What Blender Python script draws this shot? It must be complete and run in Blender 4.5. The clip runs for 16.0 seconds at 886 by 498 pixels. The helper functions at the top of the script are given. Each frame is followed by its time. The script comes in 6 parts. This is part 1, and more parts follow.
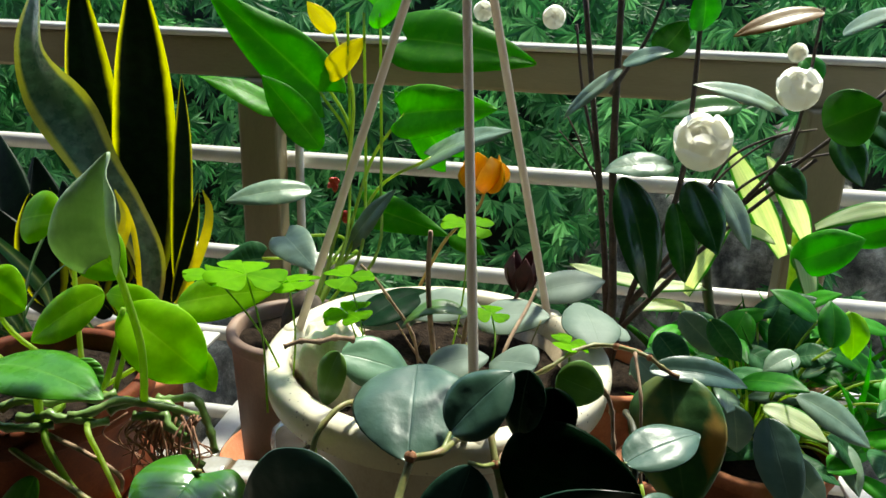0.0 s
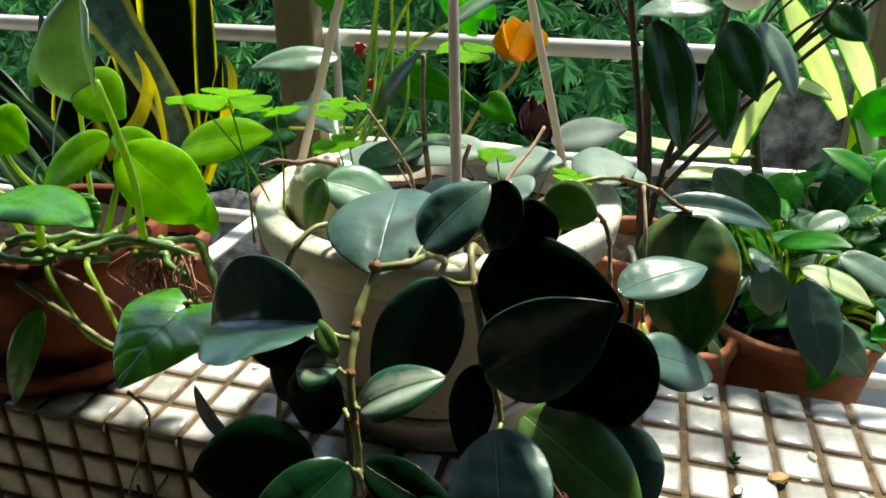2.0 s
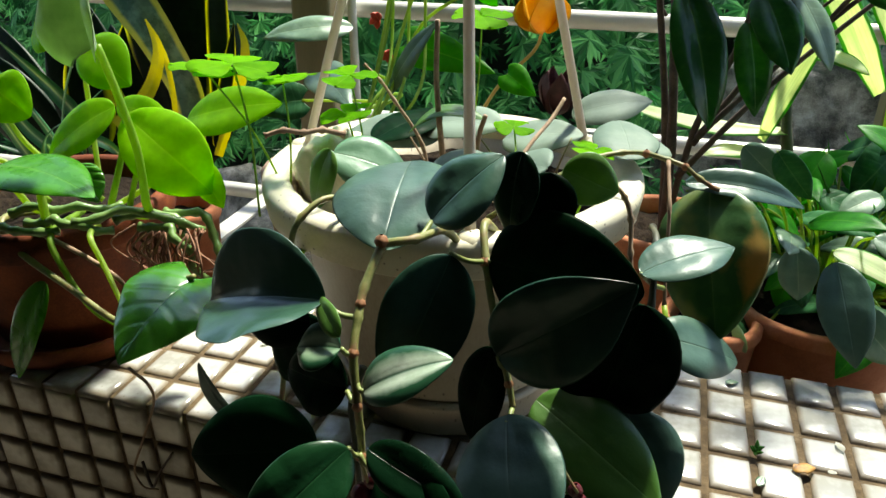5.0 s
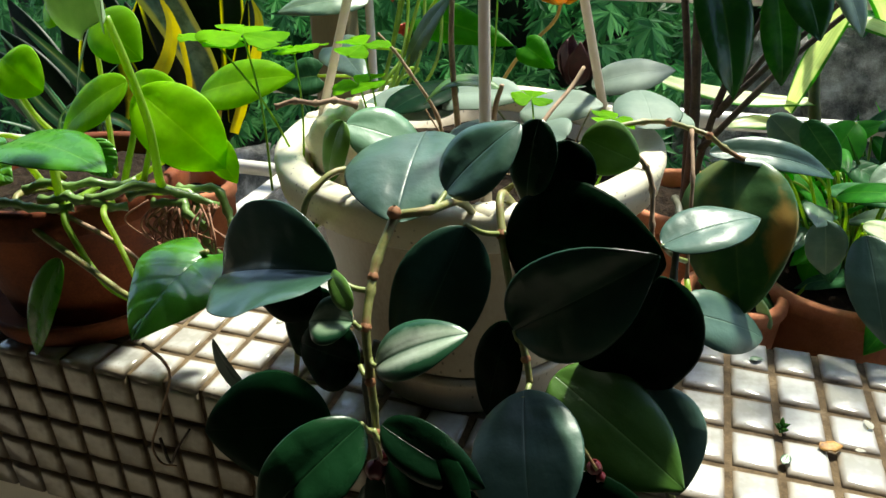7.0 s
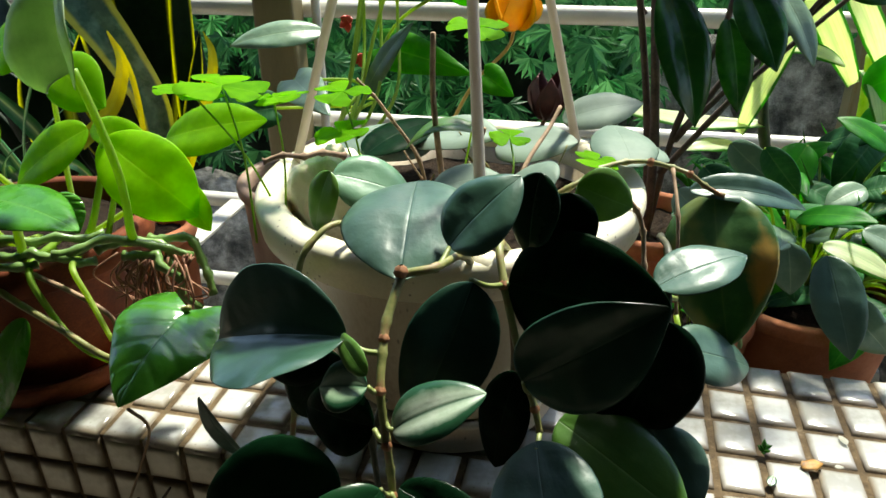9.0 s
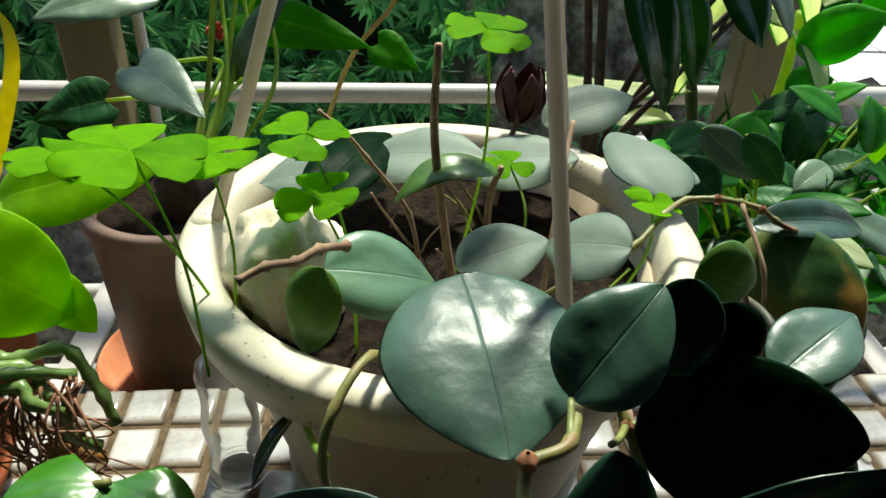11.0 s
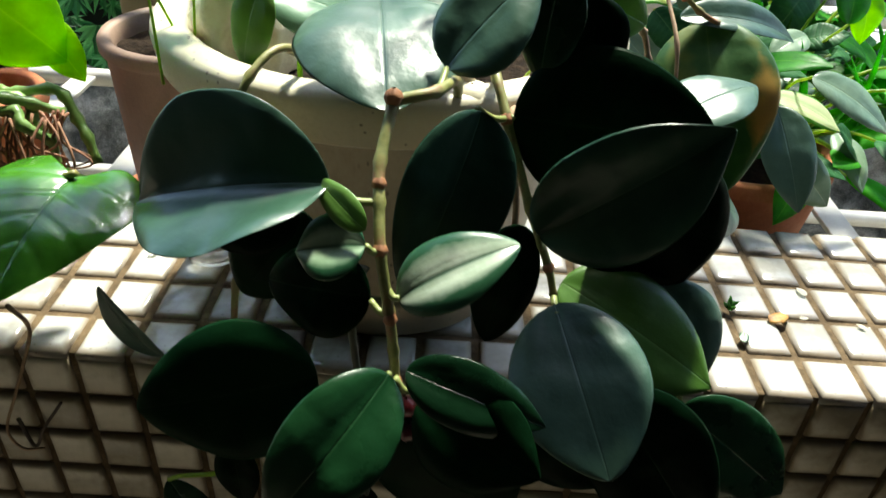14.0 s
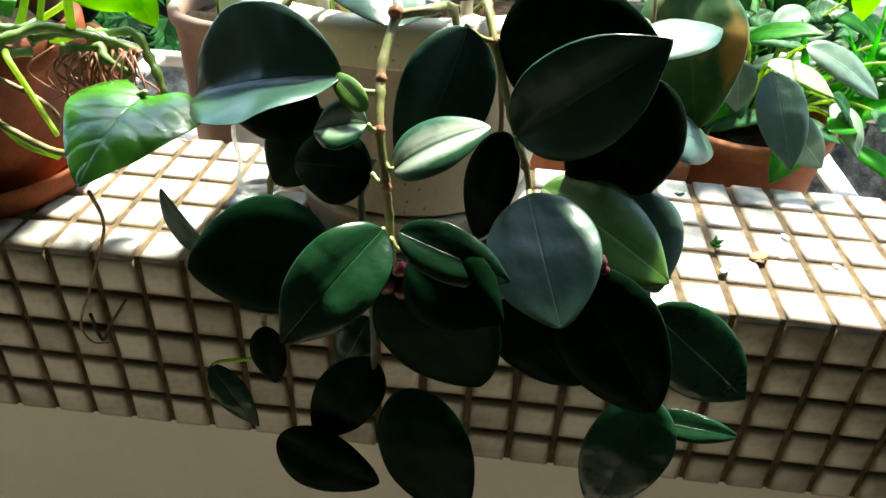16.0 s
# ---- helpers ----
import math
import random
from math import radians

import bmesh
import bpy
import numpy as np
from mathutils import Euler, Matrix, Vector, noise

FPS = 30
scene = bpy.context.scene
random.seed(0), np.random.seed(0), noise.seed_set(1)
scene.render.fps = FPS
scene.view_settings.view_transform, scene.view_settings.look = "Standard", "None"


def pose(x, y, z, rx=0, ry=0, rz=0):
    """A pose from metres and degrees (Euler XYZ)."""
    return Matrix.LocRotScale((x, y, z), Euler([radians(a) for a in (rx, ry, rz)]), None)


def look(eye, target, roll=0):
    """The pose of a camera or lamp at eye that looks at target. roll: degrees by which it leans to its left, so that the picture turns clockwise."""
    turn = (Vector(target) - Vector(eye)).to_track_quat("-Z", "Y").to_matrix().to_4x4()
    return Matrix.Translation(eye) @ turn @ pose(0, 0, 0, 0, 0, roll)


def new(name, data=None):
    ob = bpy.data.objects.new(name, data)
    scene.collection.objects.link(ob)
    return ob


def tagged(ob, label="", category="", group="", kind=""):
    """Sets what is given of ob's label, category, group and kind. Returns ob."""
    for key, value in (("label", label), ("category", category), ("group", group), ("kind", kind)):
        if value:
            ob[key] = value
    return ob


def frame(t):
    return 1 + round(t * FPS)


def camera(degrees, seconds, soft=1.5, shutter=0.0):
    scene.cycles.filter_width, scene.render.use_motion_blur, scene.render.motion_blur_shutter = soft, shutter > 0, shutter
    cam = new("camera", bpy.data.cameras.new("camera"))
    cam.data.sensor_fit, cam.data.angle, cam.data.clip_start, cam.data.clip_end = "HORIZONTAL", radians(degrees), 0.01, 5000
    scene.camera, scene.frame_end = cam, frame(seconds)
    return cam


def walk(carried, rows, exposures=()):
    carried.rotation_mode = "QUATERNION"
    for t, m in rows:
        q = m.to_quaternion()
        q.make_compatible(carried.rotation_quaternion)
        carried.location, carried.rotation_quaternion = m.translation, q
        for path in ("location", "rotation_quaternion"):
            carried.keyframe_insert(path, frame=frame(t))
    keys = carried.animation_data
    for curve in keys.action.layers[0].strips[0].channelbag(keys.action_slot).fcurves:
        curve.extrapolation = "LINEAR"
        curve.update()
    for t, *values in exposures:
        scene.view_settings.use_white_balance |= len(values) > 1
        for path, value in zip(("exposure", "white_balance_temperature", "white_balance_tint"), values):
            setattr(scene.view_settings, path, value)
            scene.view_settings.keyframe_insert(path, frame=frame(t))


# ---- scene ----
cam = camera(61.2, 16.0, shutter=0.4)
PATH = [
    (0, (0.076, 0.067, 1.393), (-0.216, 1.935, 0.742), 2.0),
    (0.5, (0.087, 0.06, 1.383), (-0.218, 1.936, 0.758), 1.6),
    (1, (0.113, 0.074, 1.342), (-0.255, 1.888, 0.585), 0.3),
    (1.5, (0.137, 0.091, 1.324), (-0.287, 1.873, 0.521), -0.4),
    (2, (0.148, 0.088, 1.304), (-0.328, 1.841, 0.467), -0.0),
    (2.5, (0.155, 0.092, 1.293), (-0.337, 1.82, 0.414), -0.2),
    (3, (0.165, 0.109, 1.291), (-0.338, 1.826, 0.397), -0.1),
    (3.5, (0.151, 0.115, 1.284), (-0.382, 1.818, 0.381), -0.1),
    (4, (0.149, 0.112, 1.291), (-0.368, 1.829, 0.406), -0.0),
    (6.5, (0.145, 0.117, 1.284), (-0.385, 1.811, 0.363), 0.1),
    (7, (0.148, 0.122, 1.28), (-0.416, 1.798, 0.346), -1.0),
    (7.5, (0.142, 0.112, 1.29), (-0.418, 1.8, 0.376), -1.4),
    (8, (0.125, 0.107, 1.297), (-0.403, 1.803, 0.377), -1.2),
    (8.5, (0.111, 0.112, 1.303), (-0.348, 1.826, 0.381), -1.5),
    (9, (0.103, 0.125, 1.306), (-0.297, 1.857, 0.388), -0.9),
    (9.5, (0.056, 0.153, 1.315), (-0.234, 1.836, 0.274), 0.9),
    (10, (-0.045, 0.215, 1.316), (-0.051, 1.918, 0.267), 2.6),
    (10.2, (-0.063, 0.238, 1.318), (0.029, 1.944, 0.278), 3.8),
    (12.3, (-0.056, 0.341, 1.298), (0.11, 1.927, 0.09), 2.1),
    (12.5, (-0.045, 0.311, 1.281), (0.103, 1.931, 0.119), 1.7),
    (13, (-0.035, 0.249, 1.255), (0.026, 1.894, 0.119), 3.4),
    (13.5, (-0.011, 0.214, 1.243), (0.02, 1.873, 0.128), 3.6),
    (14, (0.016, 0.181, 1.229), (0.025, 1.823, 0.087), 3.7),
    (14.5, (0.03, 0.158, 1.226), (-0.001, 1.794, 0.077), 3.0),
    (15, (0.039, 0.13, 1.227), (-0.018, 1.775, 0.09), 2.9),
    (15.5, (0.05, 0.093, 1.214), (-0.065, 1.731, 0.072), 2.6),
    (16, (0.059, 0.075, 1.218), (-0.076, 1.727, 0.099), 2.8),
]
walk(cam, [(t, look(eye, target, roll)) for t, eye, target, roll in PATH], exposures=((0, 1.28, 6800, 4), (0.5, 1.18, 6800, 4), (1, 1.26, 6800, 4), (2, 1.42, 6800, 4), (4, 1.52, 6800, 4), (7, 1.50, 6800, 4), (8, 1.56, 6800, 4), (9, 1.48, 6800, 4), (9.5, 1.34, 6800, 4), (10.0, 1.22, 6800, 4), (12.5, 0.72, 6800, 4), (13.0, 1.15, 6800, 4), (13.5, 1.52, 6800, 4), (14.5, 2.02, 6800, 4), (16, 2.62, 6800, 4)))

# ---- light ----
world = bpy.data.worlds.new("sky")
scene.world = world
world.use_nodes = True
wn = world.node_tree.nodes
sky = wn.new("ShaderNodeTexSky")
sky.sky_type, sky.sun_disc = "NISHITA", False
sky.sun_elevation, sky.sun_rotation = radians(58), radians(14)
world.node_tree.links.new(sky.outputs[0], wn["Background"].inputs[0])
wn["Background"].inputs[1].default_value = 0.15
sun = new("sun", bpy.data.lights.new("sun", "SUN"))
sun.data.energy, sun.data.angle, sun.data.color = 4.0, radians(6), (0.97, 0.96, 0.86)
sun.matrix_basis = look((0.7, 2.8, 4.62), (0, 0, 0))

# ---- builders ----
rng = random.Random(7)


def thing(name, at, label, category, group="", kind=""):
    ob = new(name)
    ob.empty_display_size = 0.05
    ob.location = at
    return tagged(ob, label, category, group, kind)


def mesh_of(name, verts, faces, uvs=None, smooth=True):
    me = bpy.data.meshes.new(name)
    me.from_pydata([tuple(v) for v in verts], [], faces)
    if uvs is not None:
        layer = me.uv_layers.new(name="UVMap")
        for loop in me.loops:
            layer.data[loop.index].uv = uvs[loop.vertex_index]
    if smooth:
        me.polygons.foreach_set("use_smooth", [True] * len(me.polygons))
    me.update()
    return me


def part(name, me, material, parent, label="", m=None):
    """One mesh under a thing or a part; m is its pose in the world."""
    ob = new(name, me)
    if material and not me.materials:
        me.materials.append(material)
    if parent is not None:
        up = Matrix.Identity(4)
        p = parent
        while p is not None:
            up = p.matrix_basis @ up
            p = p.parent
        ob.parent = parent
        ob.matrix_basis = up.inverted() @ (m or Matrix.Identity(4))
    elif m is not None:
        ob.matrix_basis = m
    return tagged(ob, label)


def spline(points, steps=6):
    p = [Vector(q) for q in points]
    if len(p) < 3:
        return [p[0].lerp(p[-1], i / steps) for i in range(steps + 1)]
    p = [2 * p[0] - p[1]] + p + [2 * p[-1] - p[-2]]
    out = []
    for i in range(1, len(p) - 2):
        a, b, c, d = p[i - 1:i + 3]
        for k in range(steps):
            t = k / steps
            out.append(0.5 * (2 * b + (c - a) * t + (2 * a - 5 * b + 4 * c - d) * t * t + (3 * b - a - 3 * c + d) * t ** 3))
    out.append(p[-2])
    return out


def tube(points, r0, r1=None, steps=6, seg=8, knots=0.0):
    """A round stem along the points, tapering from r0 to r1, with swollen joints."""
    r1 = r0 if r1 is None else r1
    pts = spline(points, steps)
    n = len(pts)
    verts, faces, uvs = [], [], []
    side = None
    for i, p in enumerate(pts):
        d = (pts[min(i + 1, n - 1)] - pts[max(i - 1, 0)]).normalized()
        if side is None:
            side = d.orthogonal().normalized()
        side = (side - d * side.dot(d)).normalized()
        up = d.cross(side)
        r = r0 + (r1 - r0) * i / (n - 1)
        if knots and i % steps == 0:
            r *= 1 + knots
        for k in range(seg):
            a = 2 * math.pi * k / seg
            verts.append(p + (side * math.cos(a) + up * math.sin(a)) * r)
            uvs.append((k / seg, i / (n - 1)))
    for i in range(n - 1):
        for k in range(seg):
            faces.append((i * seg + k, i * seg + (k + 1) % seg, (i + 1) * seg + (k + 1) % seg, (i + 1) * seg + k))
    faces.append(tuple(range(seg - 1, -1, -1)))
    faces.append(tuple((n - 1) * seg + k for k in range(seg)))
    return mesh_of("stem", verts, faces, uvs)


def lathe(profile, seg=56, wobble=0.0, caps=True):
    """A turned shape: the profile's (radius, height) pairs run round the z axis."""
    verts, faces = [], []
    n = len(profile)
    for i, (r, z) in enumerate(profile):
        for k in range(seg):
            a = 2 * math.pi * k / seg
            w = 1 + wobble * noise.noise((math.cos(a) * 2, math.sin(a) * 2, z * 20))
            verts.append((r * w * math.cos(a), r * w * math.sin(a), z))
    for i in range(n - 1):
        for k in range(seg):
            faces.append((i * seg + k, i * seg + (k + 1) % seg, (i + 1) * seg + (k + 1) % seg, (i + 1) * seg + k))
    if caps and profile[0][0] > 0.004:
        faces.append(tuple(range(seg - 1, -1, -1)))
    if caps and profile[-1][0] > 0.004:
        faces.append(tuple((n - 1) * seg + k for k in range(seg)))
    me = mesh_of("turned", verts, faces)
    return me


def box(sx, sy, sz, bevel=0.003, segments=2):
    bm = bmesh.new()
    bmesh.ops.create_cube(bm, size=1)
    bmesh.ops.scale(bm, vec=(sx, sy, sz), verts=bm.verts)
    if bevel:
        bmesh.ops.bevel(bm, geom=bm.edges[:], offset=bevel, segments=segments, affect="EDGES", profile=0.5)
    me = bpy.data.meshes.new("box")
    bm.to_mesh(me)
    bm.free()
    return me


OUTLINES = {
    "hoya": lambda s: max(0.0, math.sin(math.pi * s ** 0.80)) ** 0.62 * (1 - 0.10 * s),
    "pointed": lambda s: max(0.0, math.sin(math.pi * s ** 0.80)) ** 0.60 * (1 - 0.45 * max(0.0, (s - 0.68) / 0.32) ** 2),
    "tapered": lambda s: max(0.0, math.sin(math.pi * s ** 0.72)) ** 0.80 * (1 - 0.25 * s ** 3),
    "heart": lambda s: max(0.0, math.sin(math.pi * (0.015 + 0.985 * s) ** 0.50)) ** 0.75 * (1 - 0.12 * s),
    "strap": lambda s: (0.45 + 0.55 * min(1, s / 0.35)) * (1 - max(0.0, (s - 0.55) / 0.45) ** 2.2) ** 0.75 + 0.01,
    "blade": lambda s: (0.7 + 0.3 * min(1, s / 0.2)) * (1 - s ** 2.2) + 0.01,
    "clover": lambda s: (1 - (1 - min(1.0, s / 0.70)) ** 1.7) * max(0.0, 1 - max(0.0, (s - 0.70) / 0.30) ** 2.6) ** 0.5,
    "round": lambda s: max(0.0, math.sin(math.pi * s ** 0.92)) ** 0.55 * (1 - 0.22 * max(0.0, (s - 0.6) / 0.4) ** 2),
}


def leaf_mesh(length, width, outline="hoya", fold=14.0, bow=0.06, curl=0.20, thick=0.0022, wave=0.0, nu=20, nv=12, seed=0.0, lobe=0.0, notch=0.0, sway=0.0, twist=0.0):
    """A leaf from the origin along x, its upper face to z: two halves folded along the rib, arched, with thickness that thins out at the edge."""
    w = OUTLINES[outline]
    cf, sf = math.cos(radians(fold)), math.sin(radians(fold))
    verts, uvs, top = [], [], {}

    def at(i, j, lift):
        s, u = 0.5 - 0.5 * math.cos(math.pi * i / nu), math.sin(math.pi * (j / nv - 0.5))
        half = 0.5 * width * max(w(s), 0.015)
        a = abs(u) * half
        y = math.copysign(a * cf, u)
        z = (math.hypot(a, 0.10 * half) - 0.10 * half) * sf - curl * half * u ** 4 + bow * length * 4 * s * (1 - s)
        z += wave * width * abs(u) * noise.noise((s * 4 + seed, u * 1.5, seed * 1.7))
        x = s * length - lobe * length * abs(u) ** 1.2 * (1 - s) ** 4 - notch * length * (1 - abs(u)) ** 1.4 * s ** 4
        y += 0.02 * width * noise.noise((s * 3, seed * 3.1, 0.3)) * abs(u)
        z += lift * (1 - u * u) * min(1, 6 * s * (1 - s) + 0.15)
        if twist or sway:
            c, q = math.cos(radians(twist) * (s - 0.5)), math.sin(radians(twist) * (s - 0.5))
            y, z = y * c - z * q + sway * length * 4 * s * (1 - s), y * q + z * c
        verts.append((x, y, z))
        uvs.append((u * 0.5 + 0.5, s))
        return len(verts) - 1

    for i in range(nu + 1):
        for j in range(nv + 1):
            top[i, j] = at(i, j, thick * 0.5)
    low = {}
    for i in range(nu + 1):
        for j in range(nv + 1):
            edge = i in (0, nu) or j in (0, nv)
            low[i, j] = top[i, j] if edge else at(i, j, -thick * 0.5)
    faces = []
    for i in range(nu):
        for j in range(nv):
            faces.append((top[i, j], top[i + 1, j], top[i + 1, j + 1], top[i, j + 1]))
            faces.append((low[i, j], low[i, j + 1], low[i + 1, j + 1], low[i + 1, j]))
    return mesh_of("leaf", verts, faces, uvs)


leaf_count = [0]


def leaf(plant, base, tip, normal, width, material, outline="hoya", fold=14.0, bow=0.06, curl=0.20, thick=0.0022, wave=0.03, name="leaf", label="", lobe=0.0, nu=20, nv=12, notch=0.0, sway=0.0, twist=0.0):
    """One leaf of a plant from its base to its tip; normal: which way its upper face looks."""
    leaf_count[0] += 1
    b, t = Vector(base), Vector(tip)
    x = (t - b).normalized()
    z = Vector(normal)
    z = (z - x * z.dot(x)).normalized()
    y = z.cross(x)
    m = Matrix(((x.x, y.x, z.x, b.x), (x.y, y.y, z.y, b.y), (x.z, y.z, z.z, b.z), (0, 0, 0, 1)))
    me = leaf_mesh((t - b).length, width, outline, fold, bow, curl, thick, wave, nu, nv, seed=leaf_count[0] * 0.37, lobe=lobe, notch=notch, sway=sway, twist=twist)
    return part(name, me, material, plant, label, m)


def ribbon(plant, points, widths, normals, material, name="leaf", label="", nv=8, fold=8.0, thick=0.003, steps=6):
    """A long leaf along a bent line, with its own width and facing at each point."""
    line = spline(points, steps)
    n = len(line) - 1
    ws = spline([(w, 0, 0) for w in widths], steps)
    ns = spline(normals, steps)
    cf, sf = math.cos(radians(fold)), math.sin(radians(fold))
    verts, uvs, faces = [], [], []
    for side in (0.5, -0.5):
        for i, p in enumerate(line):
            d = (line[min(i + 1, n)] - line[max(i - 1, 0)]).normalized()
            z = ns[i] - d * ns[i].dot(d)
            z.normalize()
            y = z.cross(d)
            for j in range(nv + 1):
                u = 2 * j / nv - 1
                h = 0.5 * max(ws[i].x, 0.0006)
                verts.append(p + y * (u * h * cf) + z * (abs(u) * h * sf + side * thick * (1 - u * u)))
                uvs.append((0.5 + 0.5 * u, i / n))
    m = (n + 1) * (nv + 1)
    for i in range(n):
        for j in range(nv):
            a, b = i * (nv + 1) + j, (i + 1) * (nv + 1) + j
            faces += [(a, b, b + 1, a + 1), (m + a, m + a + 1, m + b + 1, m + b)]
    return part(name, mesh_of("ribbon", verts, faces, uvs), material, plant, label)


def stem(plant, points, r0, r1=None, material=None, name="stem", label="", steps=6, seg=8, knots=0.0):
    return part(name, tube(points, r0, r1, steps, seg, knots), material, plant, label)


# ---- materials ----
def shader(name):
    m = bpy.data.materials.new(name)
    m.use_nodes = True
    t = m.node_tree
    return m, t, t.nodes, t.links, t.nodes["Principled BSDF"]


def node(t, kind, **values):
    n = t.nodes.new(kind)
    for k, v in values.items():
        if k == "operation":
            n.operation = v
        elif k == "data_type":
            n.data_type = v
        else:
            n.inputs[k].default_value = v
    return n


def ramp(t, source, stops):
    n = t.nodes.new("ShaderNodeValToRGB")
    while len(n.color_ramp.elements) < len(stops):
        n.color_ramp.elements.new(0.5)
    for e, (p, c) in zip(n.color_ramp.elements, stops):
        e.position, e.color = p, (*c, 1)
    t.links.new(source, n.inputs[0])
    return n


def mix(t, fac, a, b):
    n = t.nodes.new("ShaderNodeMix")
    n.data_type = "RGBA"
    for socket, v in ((n.inputs[0], fac), (n.inputs[6], a), (n.inputs[7], b)):
        if isinstance(v, bpy.types.NodeSocket):
            t.links.new(v, socket)
        else:
            socket.default_value = v if isinstance(v, float) else (*v, 1)
    return n.outputs[2]


def calc(t, op, a, b=None, clamp=False):
    n = t.nodes.new("ShaderNodeMath")
    n.operation, n.use_clamp = op, clamp
    for i, v in enumerate((a, b)):
        if v is None:
            continue
        if isinstance(v, bpy.types.NodeSocket):
            t.links.new(v, n.inputs[i])
        else:
            n.inputs[i].default_value = v
    return n.outputs[0]


def surface(name, stops, scale=30.0, rough=0.6, grain=400.0, bump=0.15, metal=0.0, spec=0.5, detail=6.0, streak=None, rough_var=0.12, per_object=0.0, dist=0.001, grime=0.0, specks=0.0):
    """A plain material: two scales of noise for colour, fine relief, uneven gloss."""
    m, t, nodes, links, p = shader(name)
    co = nodes.new("ShaderNodeTexCoord").outputs["Object"]
    if streak:
        mp = nodes.new("ShaderNodeMapping")
        mp.inputs["Scale"].default_value = streak
        links.new(co, mp.inputs[0])
        co = mp.outputs[0]
    big = node(t, "ShaderNodeTexNoise", Scale=scale, Detail=detail, Roughness=0.62)
    fine = node(t, "ShaderNodeTexNoise", Scale=grain, Detail=3.0)
    links.new(co, big.inputs["Vector"])
    links.new(co, fine.inputs["Vector"])
    fac = calc(t, "ADD", calc(t, "MULTIPLY", big.outputs[0], 0.8), calc(t, "MULTIPLY", fine.outputs[0], 0.2))
    if per_object:
        rnd = nodes.new("ShaderNodeObjectInfo").outputs["Random"]
        fac = calc(t, "ADD", fac, calc(t, "MULTIPLY", calc(t, "SUBTRACT", rnd, 0.5), per_object))
    col = ramp(t, fac, stops)
    out = col.outputs[0]
    if grime:
        gsep = nodes.new("ShaderNodeSeparateXYZ")
        links.new(nodes["Texture Coordinate"].outputs["Generated"], gsep.inputs[0])
        ex, ey = (calc(t, "ABSOLUTE", calc(t, "SUBTRACT", gsep.outputs[i], 0.5)) for i in (0, 1))
        rim = calc(t, "ADD", calc(t, "MAXIMUM", ex, ey), calc(t, "MULTIPLY", calc(t, "SUBTRACT", big.outputs[0], 0.5), 0.35))
        out = mix(t, calc(t, "MULTIPLY", ramp(t, rim, ((0.34, (0, 0, 0)), (0.50, (1, 1, 1)))).outputs[0], grime), out, (0.17, 0.115, 0.06))
    if specks:
        dots = node(t, "ShaderNodeTexVoronoi", Scale=170.0)
        links.new(co, dots.inputs["Vector"])
        where = node(t, "ShaderNodeTexNoise", Scale=26.0, Detail=1.0)
        links.new(co, where.inputs["Vector"])
        near = ramp(t, dots.outputs["Distance"], ((0.10, (1, 1, 1)), (0.22, (0, 0, 0)))).outputs[0]
        patch = ramp(t, where.outputs[0], ((0.52, (0, 0, 0)), (0.60, (1, 1, 1)))).outputs[0]
        out = mix(t, calc(t, "MULTIPLY", calc(t, "MULTIPLY", near, patch), specks), out, (0.05, 0.038, 0.022))
    links.new(out, p.inputs["Base Color"])
    links.new(calc(t, "ADD", calc(t, "MULTIPLY", big.outputs[0], rough_var * 2), rough - rough_var, True), p.inputs["Roughness"])
    p.inputs["Metallic"].default_value = metal
    p.inputs["Specular IOR Level"].default_value = spec
    b = nodes.new("ShaderNodeBump")
    b.inputs["Strength"].default_value, b.inputs["Distance"].default_value = bump, dist
    links.new(fac, b.inputs["Height"])
    links.new(b.outputs[0], p.inputs["Normal"])
    return m


